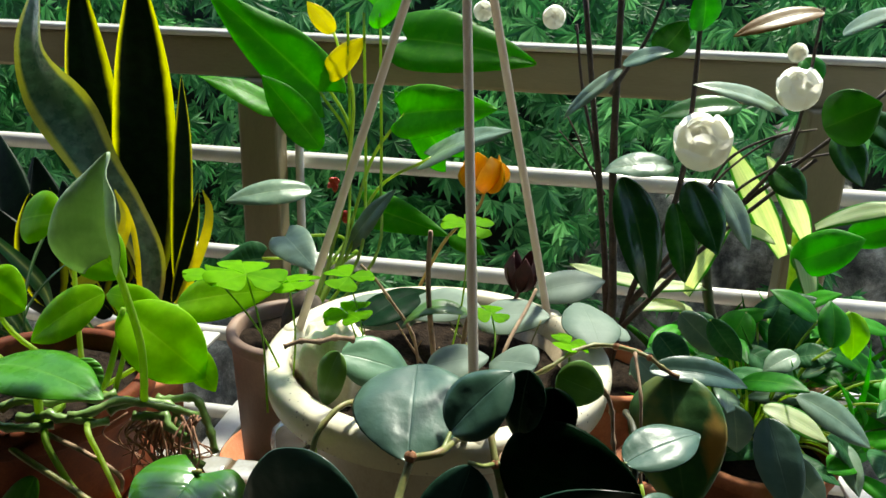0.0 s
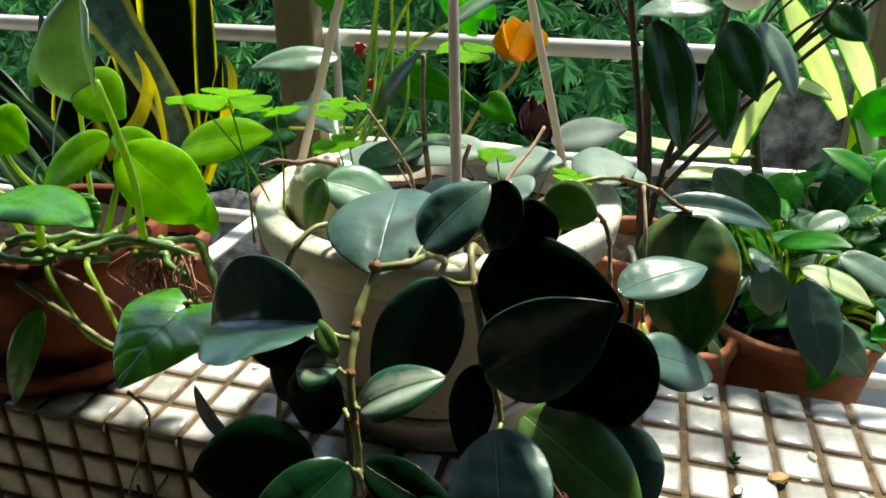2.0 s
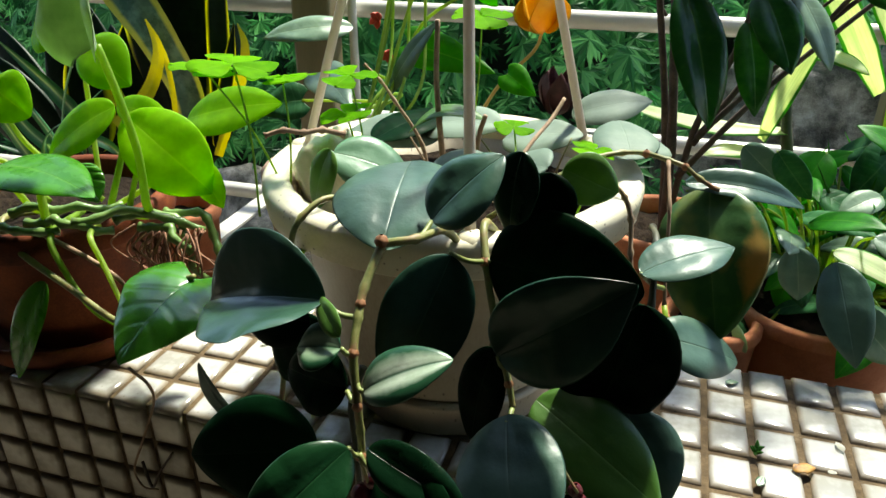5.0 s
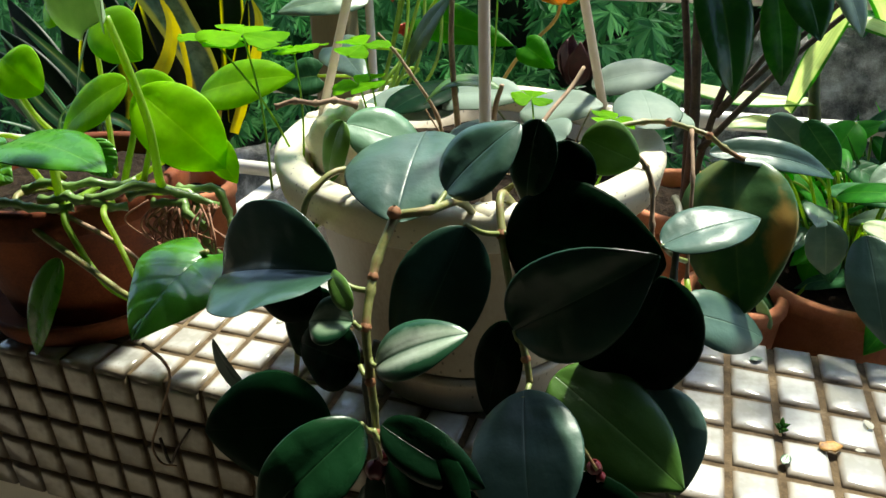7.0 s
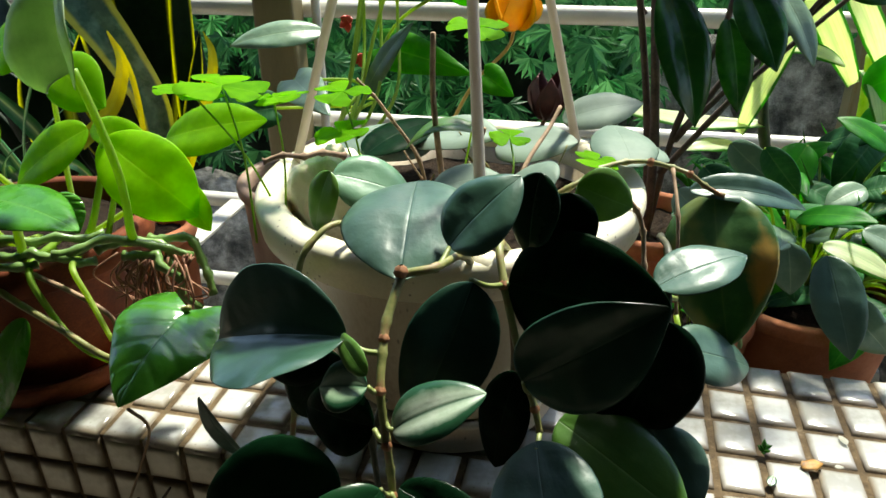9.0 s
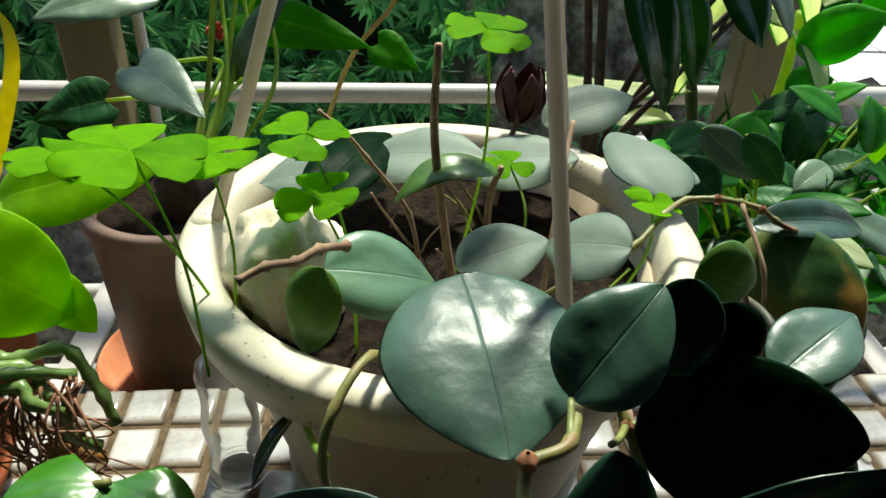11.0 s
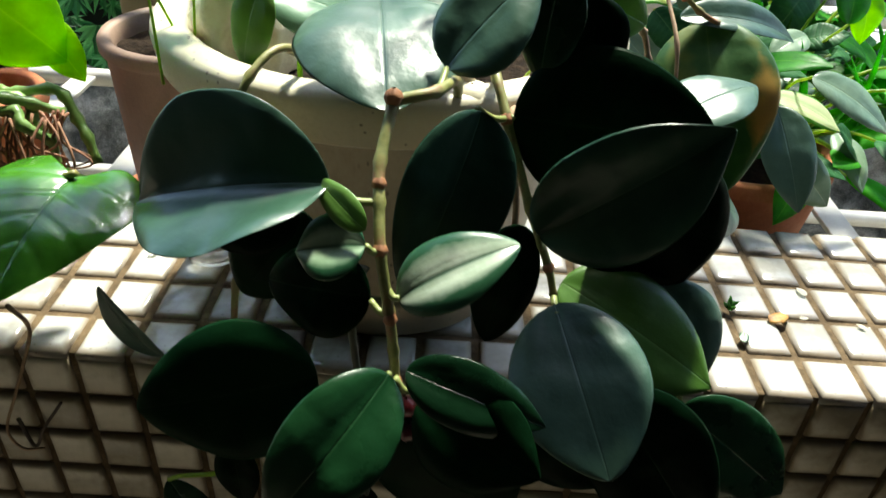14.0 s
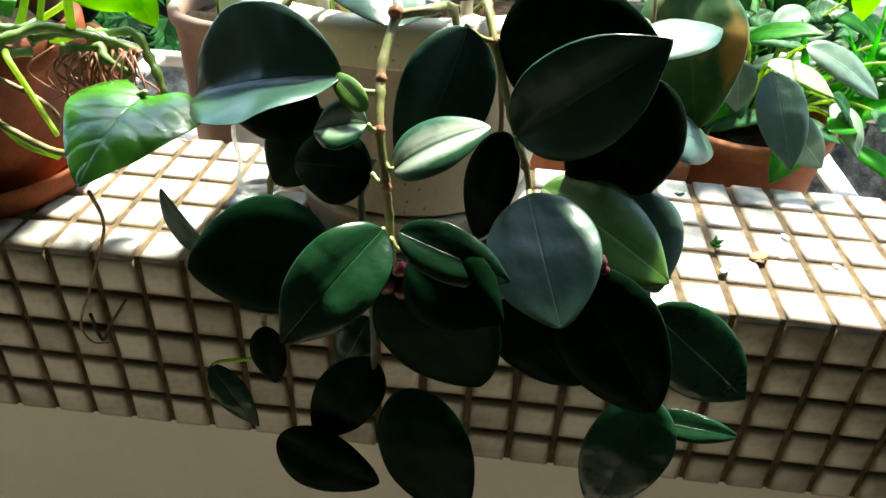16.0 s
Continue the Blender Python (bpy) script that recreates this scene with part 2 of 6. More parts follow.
def leaf_material(name, dark, light, rib, rough=0.35, glow=0.25, rib_width=0.03, veins=0.0, vein_count=9.0, margin=None, margin_at=0.78, bands=0.0, streaks=0.0, spots=None, vein_tint=0.2, pass_tint=(1.9, 1.7, 0.6), scale=60.0, coat=0.0, rib_strength=0.7, spec=0.5, relief=0.35, margin_noise=0.12, margin_soft=0.02, lumps=0.0, blotch=None):
    """A leaf: rib and side veins drawn by the leaf's own length and width, mottled colour, gloss and light coming through."""
    m, t, nodes, links, p = shader(name)
    tc = nodes.new("ShaderNodeTexCoord")
    sep = nodes.new("ShaderNodeSeparateXYZ")
    links.new(tc.outputs["UV"], sep.inputs[0])
    across = calc(t, "ABSOLUTE", calc(t, "MULTIPLY", calc(t, "SUBTRACT", sep.outputs[0], 0.5), 2.0))
    along = sep.outputs[1]
    big = node(t, "ShaderNodeTexNoise", Scale=scale, Detail=5.0, Roughness=0.6)
    links.new(tc.outputs["Object"], big.inputs["Vector"])
    rnd = nodes.new("ShaderNodeObjectInfo").outputs["Random"]
    fac = calc(t, "ADD", big.outputs[0], calc(t, "MULTIPLY", calc(t, "SUBTRACT", rnd, 0.5), 0.5))
    col = ramp(t, fac, ((0.30, dark), (0.75, light))).outputs[0]
    height = big.outputs[0]
    if bands:
        nb = node(t, "ShaderNodeTexNoise", Scale=1.0, Detail=3.0)
        mp = nodes.new("ShaderNodeMapping")
        mp.inputs["Scale"].default_value = (3.0, 26.0, 1.0)
        links.new(tc.outputs["UV"], mp.inputs[0])
        links.new(mp.outputs[0], nb.inputs["Vector"])
        col = mix(t, calc(t, "MULTIPLY", ramp(t, nb.outputs[0], ((0.48, (0, 0, 0)), (0.62, (1, 1, 1)))).outputs[0], bands), col, tuple(c * 3.0 for c in light))
    if streaks:
        ns = node(t, "ShaderNodeTexNoise", Scale=1.0, Detail=2.0)
        mp = nodes.new("ShaderNodeMapping")
        mp.inputs["Scale"].default_value = (14.0, 0.9, 1.0)
        links.new(tc.outputs["UV"], mp.inputs[0])
        links.new(mp.outputs[0], ns.inputs["Vector"])
        col = mix(t, calc(t, "MULTIPLY", ramp(t, ns.outputs[0], ((0.45, (0, 0, 0)), (0.55, (1, 1, 1)))).outputs[0], streaks), col, rib)
    if veins:
        ph = calc(t, "SUBTRACT", calc(t, "MULTIPLY", along, vein_count * 6.283), calc(t, "MULTIPLY", across, 7.0))
        wv = calc(t, "POWER", calc(t, "ABSOLUTE", calc(t, "COSINE", calc(t, "MULTIPLY", ph, 0.5))), 8.0)
        col = mix(t, calc(t, "MULTIPLY", wv, vein_tint * veins), col, rib)
        height = calc(t, "SUBTRACT", calc(t, "MULTIPLY", big.outputs[0], 0.3), calc(t, "MULTIPLY", wv, veins))
    ribm = ramp(t, across, ((0.0, (1, 1, 1)), (rib_width, (0.25, 0.25, 0.25)), (rib_width * 2.6, (0, 0, 0)))).outputs[0]
    col = mix(t, calc(t, "MULTIPLY", ribm, rib_strength), col, rib)
    if margin:
        edge = calc(t, "ADD", across, calc(t, "MULTIPLY", calc(t, "SUBTRACT", big.outputs[0], 0.5), margin_noise))
        col = mix(t, ramp(t, edge, ((margin_at - margin_soft, (0, 0, 0)), (margin_at + margin_soft, (1, 1, 1)))).outputs[0], col, margin)
    if spots:
        sp = node(t, "ShaderNodeTexNoise", Scale=28.0, Detail=2.0)
        links.new(tc.outputs["Object"], sp.inputs["Vector"])
        col = mix(t, ramp(t, sp.outputs[0], ((0.58, (0, 0, 0)), (0.70, (1, 1, 1)))).outputs[0], col, spots)
    if blotch:
        tint, bu, bs, reach = blotch
        far = calc(t, "ADD", calc(t, "ABSOLUTE", calc(t, "MULTIPLY", calc(t, "SUBTRACT", sep.outputs[0], bu), 1.6)), calc(t, "ABSOLUTE", calc(t, "SUBTRACT", along, bs)))
        far = calc(t, "ADD", far, calc(t, "MULTIPLY", calc(t, "SUBTRACT", big.outputs[0], 0.5), 0.35))
        col = mix(t, ramp(t, far, ((reach * 0.45, (1, 1, 1)), (reach, (0, 0, 0)))).outputs[0], col, tint)
    links.new(col, p.inputs["Base Color"])
    fine = node(t, "ShaderNodeTexNoise", Scale=260.0, Detail=3.0)
    links.new(tc.outputs["Object"], fine.inputs["Vector"])
    links.new(calc(t, "ADD", calc(t, "MULTIPLY", big.outputs[0], 0.22), rough - 0.11, True), p.inputs["Roughness"])
    p.inputs["Coat Weight"].default_value = coat
    p.inputs["Coat Roughness"].default_value = 0.2
    p.inputs["Specular IOR Level"].default_value = spec
    hb = calc(t, "SUBTRACT", calc(t, "ADD", height, calc(t, "MULTIPLY", fine.outputs[0], 0.12)), calc(t, "MULTIPLY", ribm, 0.5))
    b = nodes.new("ShaderNodeBump")
    b.inputs["Strength"].default_value, b.inputs["Distance"].default_value = relief, 0.0016
    links.new(hb, b.inputs["Height"])
    if lumps:
        swell = node(t, "ShaderNodeTexNoise", Scale=34.0, Detail=1.5, Roughness=0.4)
        links.new(tc.outputs["Object"], swell.inputs["Vector"])
        b0 = nodes.new("ShaderNodeBump")
        b0.inputs["Strength"].default_value, b0.inputs["Distance"].default_value = 1.0, lumps
        links.new(swell.outputs[0], b0.inputs["Height"])
        links.new(b0.outputs[0], b.inputs["Normal"])
    links.new(b.outputs[0], p.inputs["Normal"])
    tr = nodes.new("ShaderNodeBsdfTranslucent")
    bright = nodes.new("ShaderNodeMix")
    bright.data_type, bright.blend_type = "RGBA", "MULTIPLY"
    bright.inputs[0].default_value = 1.0
    bright.inputs[7].default_value = (*pass_tint, 1)
    links.new(col, bright.inputs[6])
    links.new(bright.outputs[2], tr.inputs[0])
    ms = nodes.new("ShaderNodeMixShader")
    ms.inputs[0].default_value = glow
    links.new(p.outputs[0], ms.inputs[1])
    links.new(tr.outputs[0], ms.inputs[2])
    links.new(ms.outputs[0], nodes["Material Output"].inputs[0])
    return m


# Near-black base colour holds the shade on leaves that face the room.
HOYA_SHADED = leaf_material("hoya_shaded_leaf", (0.001, 0.006, 0.002), (0.003, 0.018, 0.006), (0.008, 0.030, 0.012), rough=0.40, glow=0.02, rib_width=0.02, coat=0.0, spec=0.02, rib_strength=0.4, lumps=0.004)
# Grey-green base colour stands in for sheen on the folded leaves.
HOYA_SHEEN = leaf_material("hoya_painted_sheen_leaf", (0.008, 0.030, 0.017), (0.024, 0.066, 0.042), (0.034, 0.086, 0.050), rough=0.34, glow=0.02, rib_width=0.02, coat=0.04, spec=0.18, relief=0.6, scale=26.0, rib_strength=0.4, lumps=0.006)
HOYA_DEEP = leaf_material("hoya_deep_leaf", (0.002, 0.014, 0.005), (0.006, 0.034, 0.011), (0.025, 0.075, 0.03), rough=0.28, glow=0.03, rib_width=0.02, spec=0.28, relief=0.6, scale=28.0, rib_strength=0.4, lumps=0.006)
# Paler copies of the leaf green: sky sheen is put into the colour.
HOYA_MID = leaf_material("hoya_satin_lit_leaf", (0.010, 0.040, 0.022), (0.034, 0.088, 0.056), (0.06, 0.12, 0.08), rough=0.36, glow=0.05, rib_width=0.02, coat=0.40, relief=0.6, scale=26.0, rib_strength=0.4, lumps=0.006)
HOYA_PALE = leaf_material("hoya_pale_lit_leaf", (0.024, 0.064, 0.044), (0.060, 0.118, 0.086), (0.11, 0.17, 0.13), rough=0.37, glow=0.06, rib_width=0.02, coat=0.0, spec=0.45, relief=0.6, scale=30.0, rib_strength=0.4, lumps=0.005)
# Brightest matte copy, for leaves on the soil; skylight put into the colour.
HOYA_MATTE = leaf_material("hoya_matte_lit_leaf", (0.11, 0.165, 0.125), (0.20, 0.26, 0.205), (0.24, 0.31, 0.24), rough=0.58, glow=0.14, rib_width=0.015, rib_strength=0.3, spec=0.3, relief=0.3, scale=40.0)
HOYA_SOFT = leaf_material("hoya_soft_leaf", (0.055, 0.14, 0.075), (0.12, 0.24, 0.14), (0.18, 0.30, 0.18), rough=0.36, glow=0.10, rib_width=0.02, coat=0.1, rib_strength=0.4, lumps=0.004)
HOYA_FLECK = leaf_material("hoya_flecked_leaf", (0.20, 0.30, 0.19), (0.46, 0.52, 0.42), (0.014, 0.060, 0.026), rough=0.33, glow=0.06, margin=(0.014, 0.065, 0.028), margin_at=0.56, scale=55, margin_noise=0.7, margin_soft=0.16, rib_width=0.10, rib_strength=0.95)
HOYA_GREEN = leaf_material("hoya_green_leaf", (0.060, 0.15, 0.022), (0.11, 0.23, 0.040), (0.14, 0.26, 0.07), rough=0.36, glow=0.25, rib_strength=0.4, lumps=0.004)
HOYA_OLD = leaf_material("hoya_old_leaf", (0.032, 0.10, 0.024), (0.075, 0.17, 0.045), (0.15, 0.25, 0.08), rough=0.38, glow=0.24, spots=(0.16, 0.19, 0.04), rib_strength=0.35, lumps=0.004, blotch=((0.34, 0.22, 0.05), 0.90, 0.52, 0.30))
LIME = leaf_material("lime_leaf", (0.19, 0.42, 0.006), (0.31, 0.57, 0.012), (0.40, 0.60, 0.05), rough=0.38, glow=0.64, veins=0.25, vein_count=5.0, vein_tint=0.3, spec=0.25, pass_tint=(2.2, 1.9, 0.6))
POTHOS = leaf_material("heart_leaf", (0.045, 0.20, 0.016), (0.095, 0.31, 0.026), (0.09, 0.26, 0.05), rough=0.20, glow=0.34, coat=0.7, veins=0.45, vein_count=5.0, vein_tint=0.10, relief=1.1, scale=38.0, lumps=0.007, spec=0.8)
POTHOS_LIT = leaf_material("sunlit_heart_leaf", (0.045, 0.20, 0.012), (0.09, 0.32, 0.02), (0.15, 0.36, 0.05), rough=0.28, glow=0.35, veins=0.5, vein_count=5.0, vein_tint=0.1)
GREY_LEAF = leaf_material("grey_leaf", (0.30, 0.42, 0.24), (0.44, 0.56, 0.34), (0.50, 0.60, 0.40), rough=0.48, glow=0.42, veins=0.5, vein_count=6.0, pass_tint=(1.0, 1.15, 0.65))
CLOVER = leaf_material("clover_leaf", (0.13, 0.36, 0.004), (0.21, 0.48, 0.008), (0.24, 0.48, 0.03), rough=0.6, glow=0.66, spec=0.06, pass_tint=(1.9, 1.6, 0.6))
SNAKE = leaf_material("snake_leaf", (0.004, 0.014, 0.006), (0.010, 0.030, 0.012), (0.008, 0.02, 0.01), rough=0.42, glow=0.62, spec=0.2, margin=(0.74, 0.74, 0.03), margin_at=0.80, margin_soft=0.09, bands=0.06, rib_width=0.002, pass_tint=(1.25, 1.25, 0.6))
SNAKE_DARK = leaf_material("snake_dark_leaf", (0.004, 0.014, 0.006), (0.010, 0.032, 0.012), (0.008, 0.02, 0.01), rough=0.45, glow=0.20, spec=0.15, bands=0.05, rib_width=0.002)
SNAKE_PALE = leaf_material("snake_pale_leaf", (0.075, 0.16, 0.135), (0.14, 0.24, 0.20), (0.08, 0.14, 0.11), rough=0.28, glow=0.30, margin=(0.72, 0.70, 0.16), margin_at=0.72, margin_soft=0.07, bands=0.22, rib_width=0.002, pass_tint=(1.1, 1.2, 0.5))
YELLOW_LEAF = leaf_material("yellow_leaf", (0.66, 0.62, 0.02), (0.80, 0.77, 0.06), (0.70, 0.68, 0.14), rough=0.45, glow=0.50, pass_tint=(1.2, 1.15, 0.5))
ORANGE_LEAF = leaf_material("orange_leaf", (0.74, 0.38, 0.01), (0.84, 0.55, 0.02), (0.75, 0.40, 0.05), rough=0.40, glow=0.40, pass_tint=(1.1, 1.1, 0.8))
ANTH = leaf_material("anthurium_leaf", (0.065, 0.30, 0.012), (0.13, 0.46, 0.02), (0.22, 0.48, 0.05), rough=0.44, glow=0.66, veins=0.3, vein_count=6.0, spec=0.3)
CAMELLIA = leaf_material("camellia_leaf", (0.018, 0.095, 0.015), (0.050, 0.18, 0.028), (0.11, 0.24, 0.06), rough=0.22, glow=0.50, veins=0.2)
BRONZE = leaf_material("bronze_leaf", (0.20, 0.10, 0.03), (0.30, 0.20, 0.04), (0.25, 0.22, 0.06), rough=0.35, glow=0.30)
STRIPED = leaf_material("striped_leaf", (0.78, 0.82, 0.58), (0.86, 0.88, 0.72), (0.16, 0.42, 0.06), rough=0.38, glow=0.70, streaks=0.16, margin=(0.10, 0.34, 0.04), margin_at=0.80, rib_width=0.002, pass_tint=(1.12, 1.16, 0.86))
SPIDER = leaf_material("spider_leaf", (0.07, 0.22, 0.11), (0.13, 0.32, 0.18), (0.74, 0.80, 0.70), rough=0.35, glow=0.40, rib_width=0.24, rib_strength=0.9)
SAGE = leaf_material("sage_leaf", (0.018, 0.090, 0.030), (0.055, 0.19, 0.070), (0.14, 0.28, 0.12), rough=0.42, glow=0.36, veins=0.4, spec=0.16, lumps=0.004)
SAGE_PALE = leaf_material("sage_pale_leaf", (0.11, 0.20, 0.13), (0.20, 0.30, 0.20), (0.30, 0.40, 0.26), rough=0.34, glow=0.22, veins=0.12, lumps=0.004)
GRASS = leaf_material("fresh_leaf", (0.03, 0.22, 0.02), (0.08, 0.42, 0.03), (0.16, 0.46, 0.06), rough=0.42, glow=0.58, spec=0.3)
VINE = surface("green_vine", ((0.32, (0.09, 0.11, 0.028)), (0.50, (0.20, 0.20, 0.06)), (0.60, (0.20, 0.13, 0.05)), (0.70, (0.28, 0.11, 0.05))), scale=60, rough=0.5, bump=0.4)
PETIOLE = surface("leaf_stalk", ((0.35, (0.14, 0.18, 0.045)), (0.65, (0.26, 0.29, 0.10))), scale=70, rough=0.45, bump=0.2)
NODE = surface("red_node", ((0.35, (0.16, 0.06, 0.025)), (0.65, (0.34, 0.15, 0.06))), scale=90, rough=0.7, bump=0.6)
VINE_GREEN = leaf_material("fresh_vine", (0.24, 0.40, 0.05), (0.40, 0.54, 0.12), (0.30, 0.45, 0.09), rough=0.40, glow=0.55, rib_width=0.002, rib_strength=0.0, pass_tint=(1.5, 1.4, 0.7))
STALK = leaf_material("clover_stalk", (0.22, 0.40, 0.05), (0.32, 0.50, 0.08), (0.3, 0.5, 0.1), rough=0.45, glow=0.58, rib_width=0.002, rib_strength=0.0, pass_tint=(1.5, 1.35, 0.7))
RUNNER = surface("knotty_runner", ((0.35, (0.07, 0.14, 0.035)), (0.60, (0.17, 0.27, 0.075)), (0.75, (0.26, 0.22, 0.10))), scale=45, rough=0.34, bump=0.5)
VINE_DARK = surface("dark_vine", ((0.35, (0.03, 0.035, 0.02)), (0.65, (0.09, 0.08, 0.04))), scale=45, rough=0.6)
TWIG = surface("dry_twig", ((0.35, (0.16, 0.09, 0.05)), (0.65, (0.38, 0.26, 0.16))), scale=60, rough=0.8, bump=0.4)
ROOT = surface("red_root", ((0.35, (0.14, 0.055, 0.03)), (0.65, (0.34, 0.17, 0.10))), scale=60, rough=0.8, bump=0.4)
BARK = surface("dark_bark", ((0.35, (0.035, 0.025, 0.02)), (0.65, (0.11, 0.08, 0.06))), scale=50, rough=0.85, bump=0.5)
ORANGE_STALK = surface("orange_stalk", ((0.35, (0.50, 0.28, 0.04)), (0.65, (0.65, 0.42, 0.08))), scale=80, rough=0.5)
BUD = surface("wine_bud", ((0.35, (0.045, 0.004, 0.006)), (0.65, (0.11, 0.010, 0.014))), scale=60, rough=0.35)
RED = surface("red_bloom", ((0.35, (0.50, 0.03, 0.02)), (0.65, (0.72, 0.10, 0.05))), scale=60, rough=0.5)
WINE = surface("dried_bloom", ((0.35, (0.035, 0.008, 0.010)), (0.65, (0.10, 0.025, 0.025))), scale=60, rough=0.7, bump=0.4)
DRY_LEAF = surface("dry_leaf", ((0.35, (0.16, 0.07, 0.015)), (0.55, (0.36, 0.17, 0.03)), (0.70, (0.46, 0.27, 0.07))), scale=110, rough=0.6, bump=0.6)
PETAL = leaf_material("white_petal", (0.84, 0.82, 0.74), (0.90, 0.90, 0.86), (0.86, 0.84, 0.76), rough=0.95, glow=0.76, rib_width=0.002, pass_tint=(1.0, 1.0, 0.98), spec=0.1)
HUSK = surface("pale_husk", ((0.28, (0.50, 0.40, 0.25)), (0.50, (0.76, 0.67, 0.50)), (0.75, (0.84, 0.78, 0.64))), scale=30, rough=0.7, bump=0.5, dist=0.003)
SOIL = surface("potting_soil", ((0.35, (0.008, 0.006, 0.005)), (0.7, (0.038, 0.026, 0.018))), scale=120, rough=0.95, bump=1.0, dist=0.006, spec=0.05)
CREAM = surface("cream_plastic", ((0.28, (0.50, 0.45, 0.31)), (0.48, (0.70, 0.65, 0.50)), (0.75, (0.78, 0.75, 0.62))), scale=14, rough=0.42, bump=0.06, specks=0.8)
# Browner and darker than the cream rim, with streaks and specks.
POT_BODY = surface("darker_beige_plastic", ((0.28, (0.24, 0.175, 0.105)), (0.48, (0.40, 0.32, 0.22)), (0.75, (0.50, 0.43, 0.32))), scale=9, rough=0.5, bump=0.08, specks=0.7, streak=(1.0, 1.0, 0.45))
CREAM_NODES = CREAM.node_tree
cream_glow = CREAM_NODES.nodes.new("ShaderNodeBsdfTranslucent")
cream_glow.inputs[0].default_value = (0.62, 0.46, 0.28, 1)
cream_mix = CREAM_NODES.nodes.new("ShaderNodeMixShader")
cream_mix.inputs[0].default_value = 0.16
CREAM_NODES.links.new(CREAM_NODES.nodes["Principled BSDF"].outputs[0], cream_mix.inputs[1])
CREAM_NODES.links.new(cream_glow.outputs[0], cream_mix.inputs[2])
CREAM_NODES.links.new(cream_mix.outputs[0], CREAM_NODES.nodes["Material Output"].inputs[0])
ROD = leaf_material("cream_rod", (0.60, 0.55, 0.48), (0.72, 0.67, 0.60), (0.70, 0.65, 0.58), rough=0.4, glow=0.45, rib_width=0.002, pass_tint=(1.0, 0.95, 0.9))
# Clay darkened for damp and for the shade on the pot's front.
WET_SHADED_CLAY = surface("damp_shaded_terracotta", ((0.28, (0.030, 0.007, 0.003)), (0.50, (0.12, 0.027, 0.008)), (0.75, (0.27, 0.075, 0.024))), scale=16, rough=0.75, bump=0.3, spec=0.2)
TERRACOTTA = surface("terracotta", ((0.28, (0.24, 0.075, 0.030)), (0.50, (0.45, 0.150, 0.062)), (0.75, (0.58, 0.25, 0.14))), scale=22, rough=0.85, bump=0.25)
BROWNPOT = surface("brown_pot", ((0.30, (0.17, 0.105, 0.075)), (0.55, (0.27, 0.175, 0.13)), (0.78, (0.36, 0.25, 0.19))), scale=18, rough=0.6, bump=0.12)
TILE = surface("glazed_tile", ((0.30, (0.28, 0.27, 0.245)), (0.52, (0.41, 0.405, 0.385)), (0.75, (0.50, 0.50, 0.485))), scale=24, rough=0.16, grain=160, bump=0.12, per_object=0.35, rough_var=0.08, dist=0.002, grime=0.75, specks=0.5)
GROUT = surface("dirty_grout", ((0.30, (0.035, 0.024, 0.014)), (0.55, (0.115, 0.080, 0.046)), (0.75, (0.24, 0.18, 0.115))), scale=55, rough=0.95, bump=0.6, dist=0.003, spec=0.15)
PLASTER = surface("cream_plaster", ((0.30, (0.76, 0.70, 0.58)), (0.70, (0.86, 0.81, 0.70))), scale=5, rough=0.85, grain=220, bump=0.2)
RAIL = surface("rail_paint", ((0.30, (0.52, 0.49, 0.44)), (0.70, (0.67, 0.64, 0.58))), scale=20, spec=0.9, rough=0.22, bump=0.05)
BEAM = surface("painted_beam", ((0.30, (0.20, 0.155, 0.08)), (0.70, (0.33, 0.265, 0.155))), scale=12, rough=0.5, bump=0.12, streak=(0.2, 1, 1))
POST = surface("painted_post", ((0.30, (0.15, 0.12, 0.06)), (0.70, (0.25, 0.20, 0.11))), scale=12, rough=0.55, bump=0.12, streak=(1, 1, 0.2))
BARMETAL = surface("grey_flat_bar", ((0.30, (0.40, 0.38, 0.35)), (0.70, (0.62, 0.60, 0.56))), scale=20, rough=0.45, bump=0.1)
STONE = surface("pale_stone", ((0.36, (0.025, 0.025, 0.02)), (0.47, (0.13, 0.125, 0.11)), (0.56, (0.32, 0.30, 0.27)), (0.70, (0.62, 0.60, 0.56))), scale=13, rough=0.9, bump=1.0, dist=0.03)
EARTH = surface("damp_earth", ((0.30, (0.02, 0.018, 0.012)), (0.70, (0.07, 0.06, 0.04))), scale=9, rough=0.95, bump=0.8, dist=0.02)
# Unseen room: walls dark to weaken bounce, floor lighter for the ledge front.
ROOM = surface("low_bounce_room", ((0.30, (0.050, 0.046, 0.038)), (0.70, (0.075, 0.068, 0.058))), scale=5, rough=0.85, grain=220, bump=0.2)
FLOOR = surface("bounce_floor", ((0.30, (0.17, 0.15, 0.12)), (0.70, (0.23, 0.205, 0.165))), scale=5, rough=0.6, grain=220, bump=0.1)
FACE_TILE = surface("soiled_tile", ((0.30, (0.24, 0.20, 0.14)), (0.52, (0.44, 0.39, 0.30)), (0.75, (0.58, 0.53, 0.43))), scale=16, rough=0.30, grain=160, bump=0.12, per_object=0.35, rough_var=0.1, dist=0.002, grime=0.7)

# ---- the balcony and the garden ----
TOP, FRONT, BACK = 0.84, 0.58, 0.812


def slab(name, label, category, size, at, material, bevel=0.0):
    ob = new(name, box(*size, bevel=bevel))
    ob.data.materials.append(material)
    ob.location = at
    return tagged(ob, label, category, kind="structure")


# The unseen room: dark walls and a ceiling overhang added to hold back light.
slab("floor", "unseen plain beige balcony floor, its tone set for bounce light", "floor", (4.1, 4.6, 0.1), (-0.925, -1.5, -0.05), FLOOR)
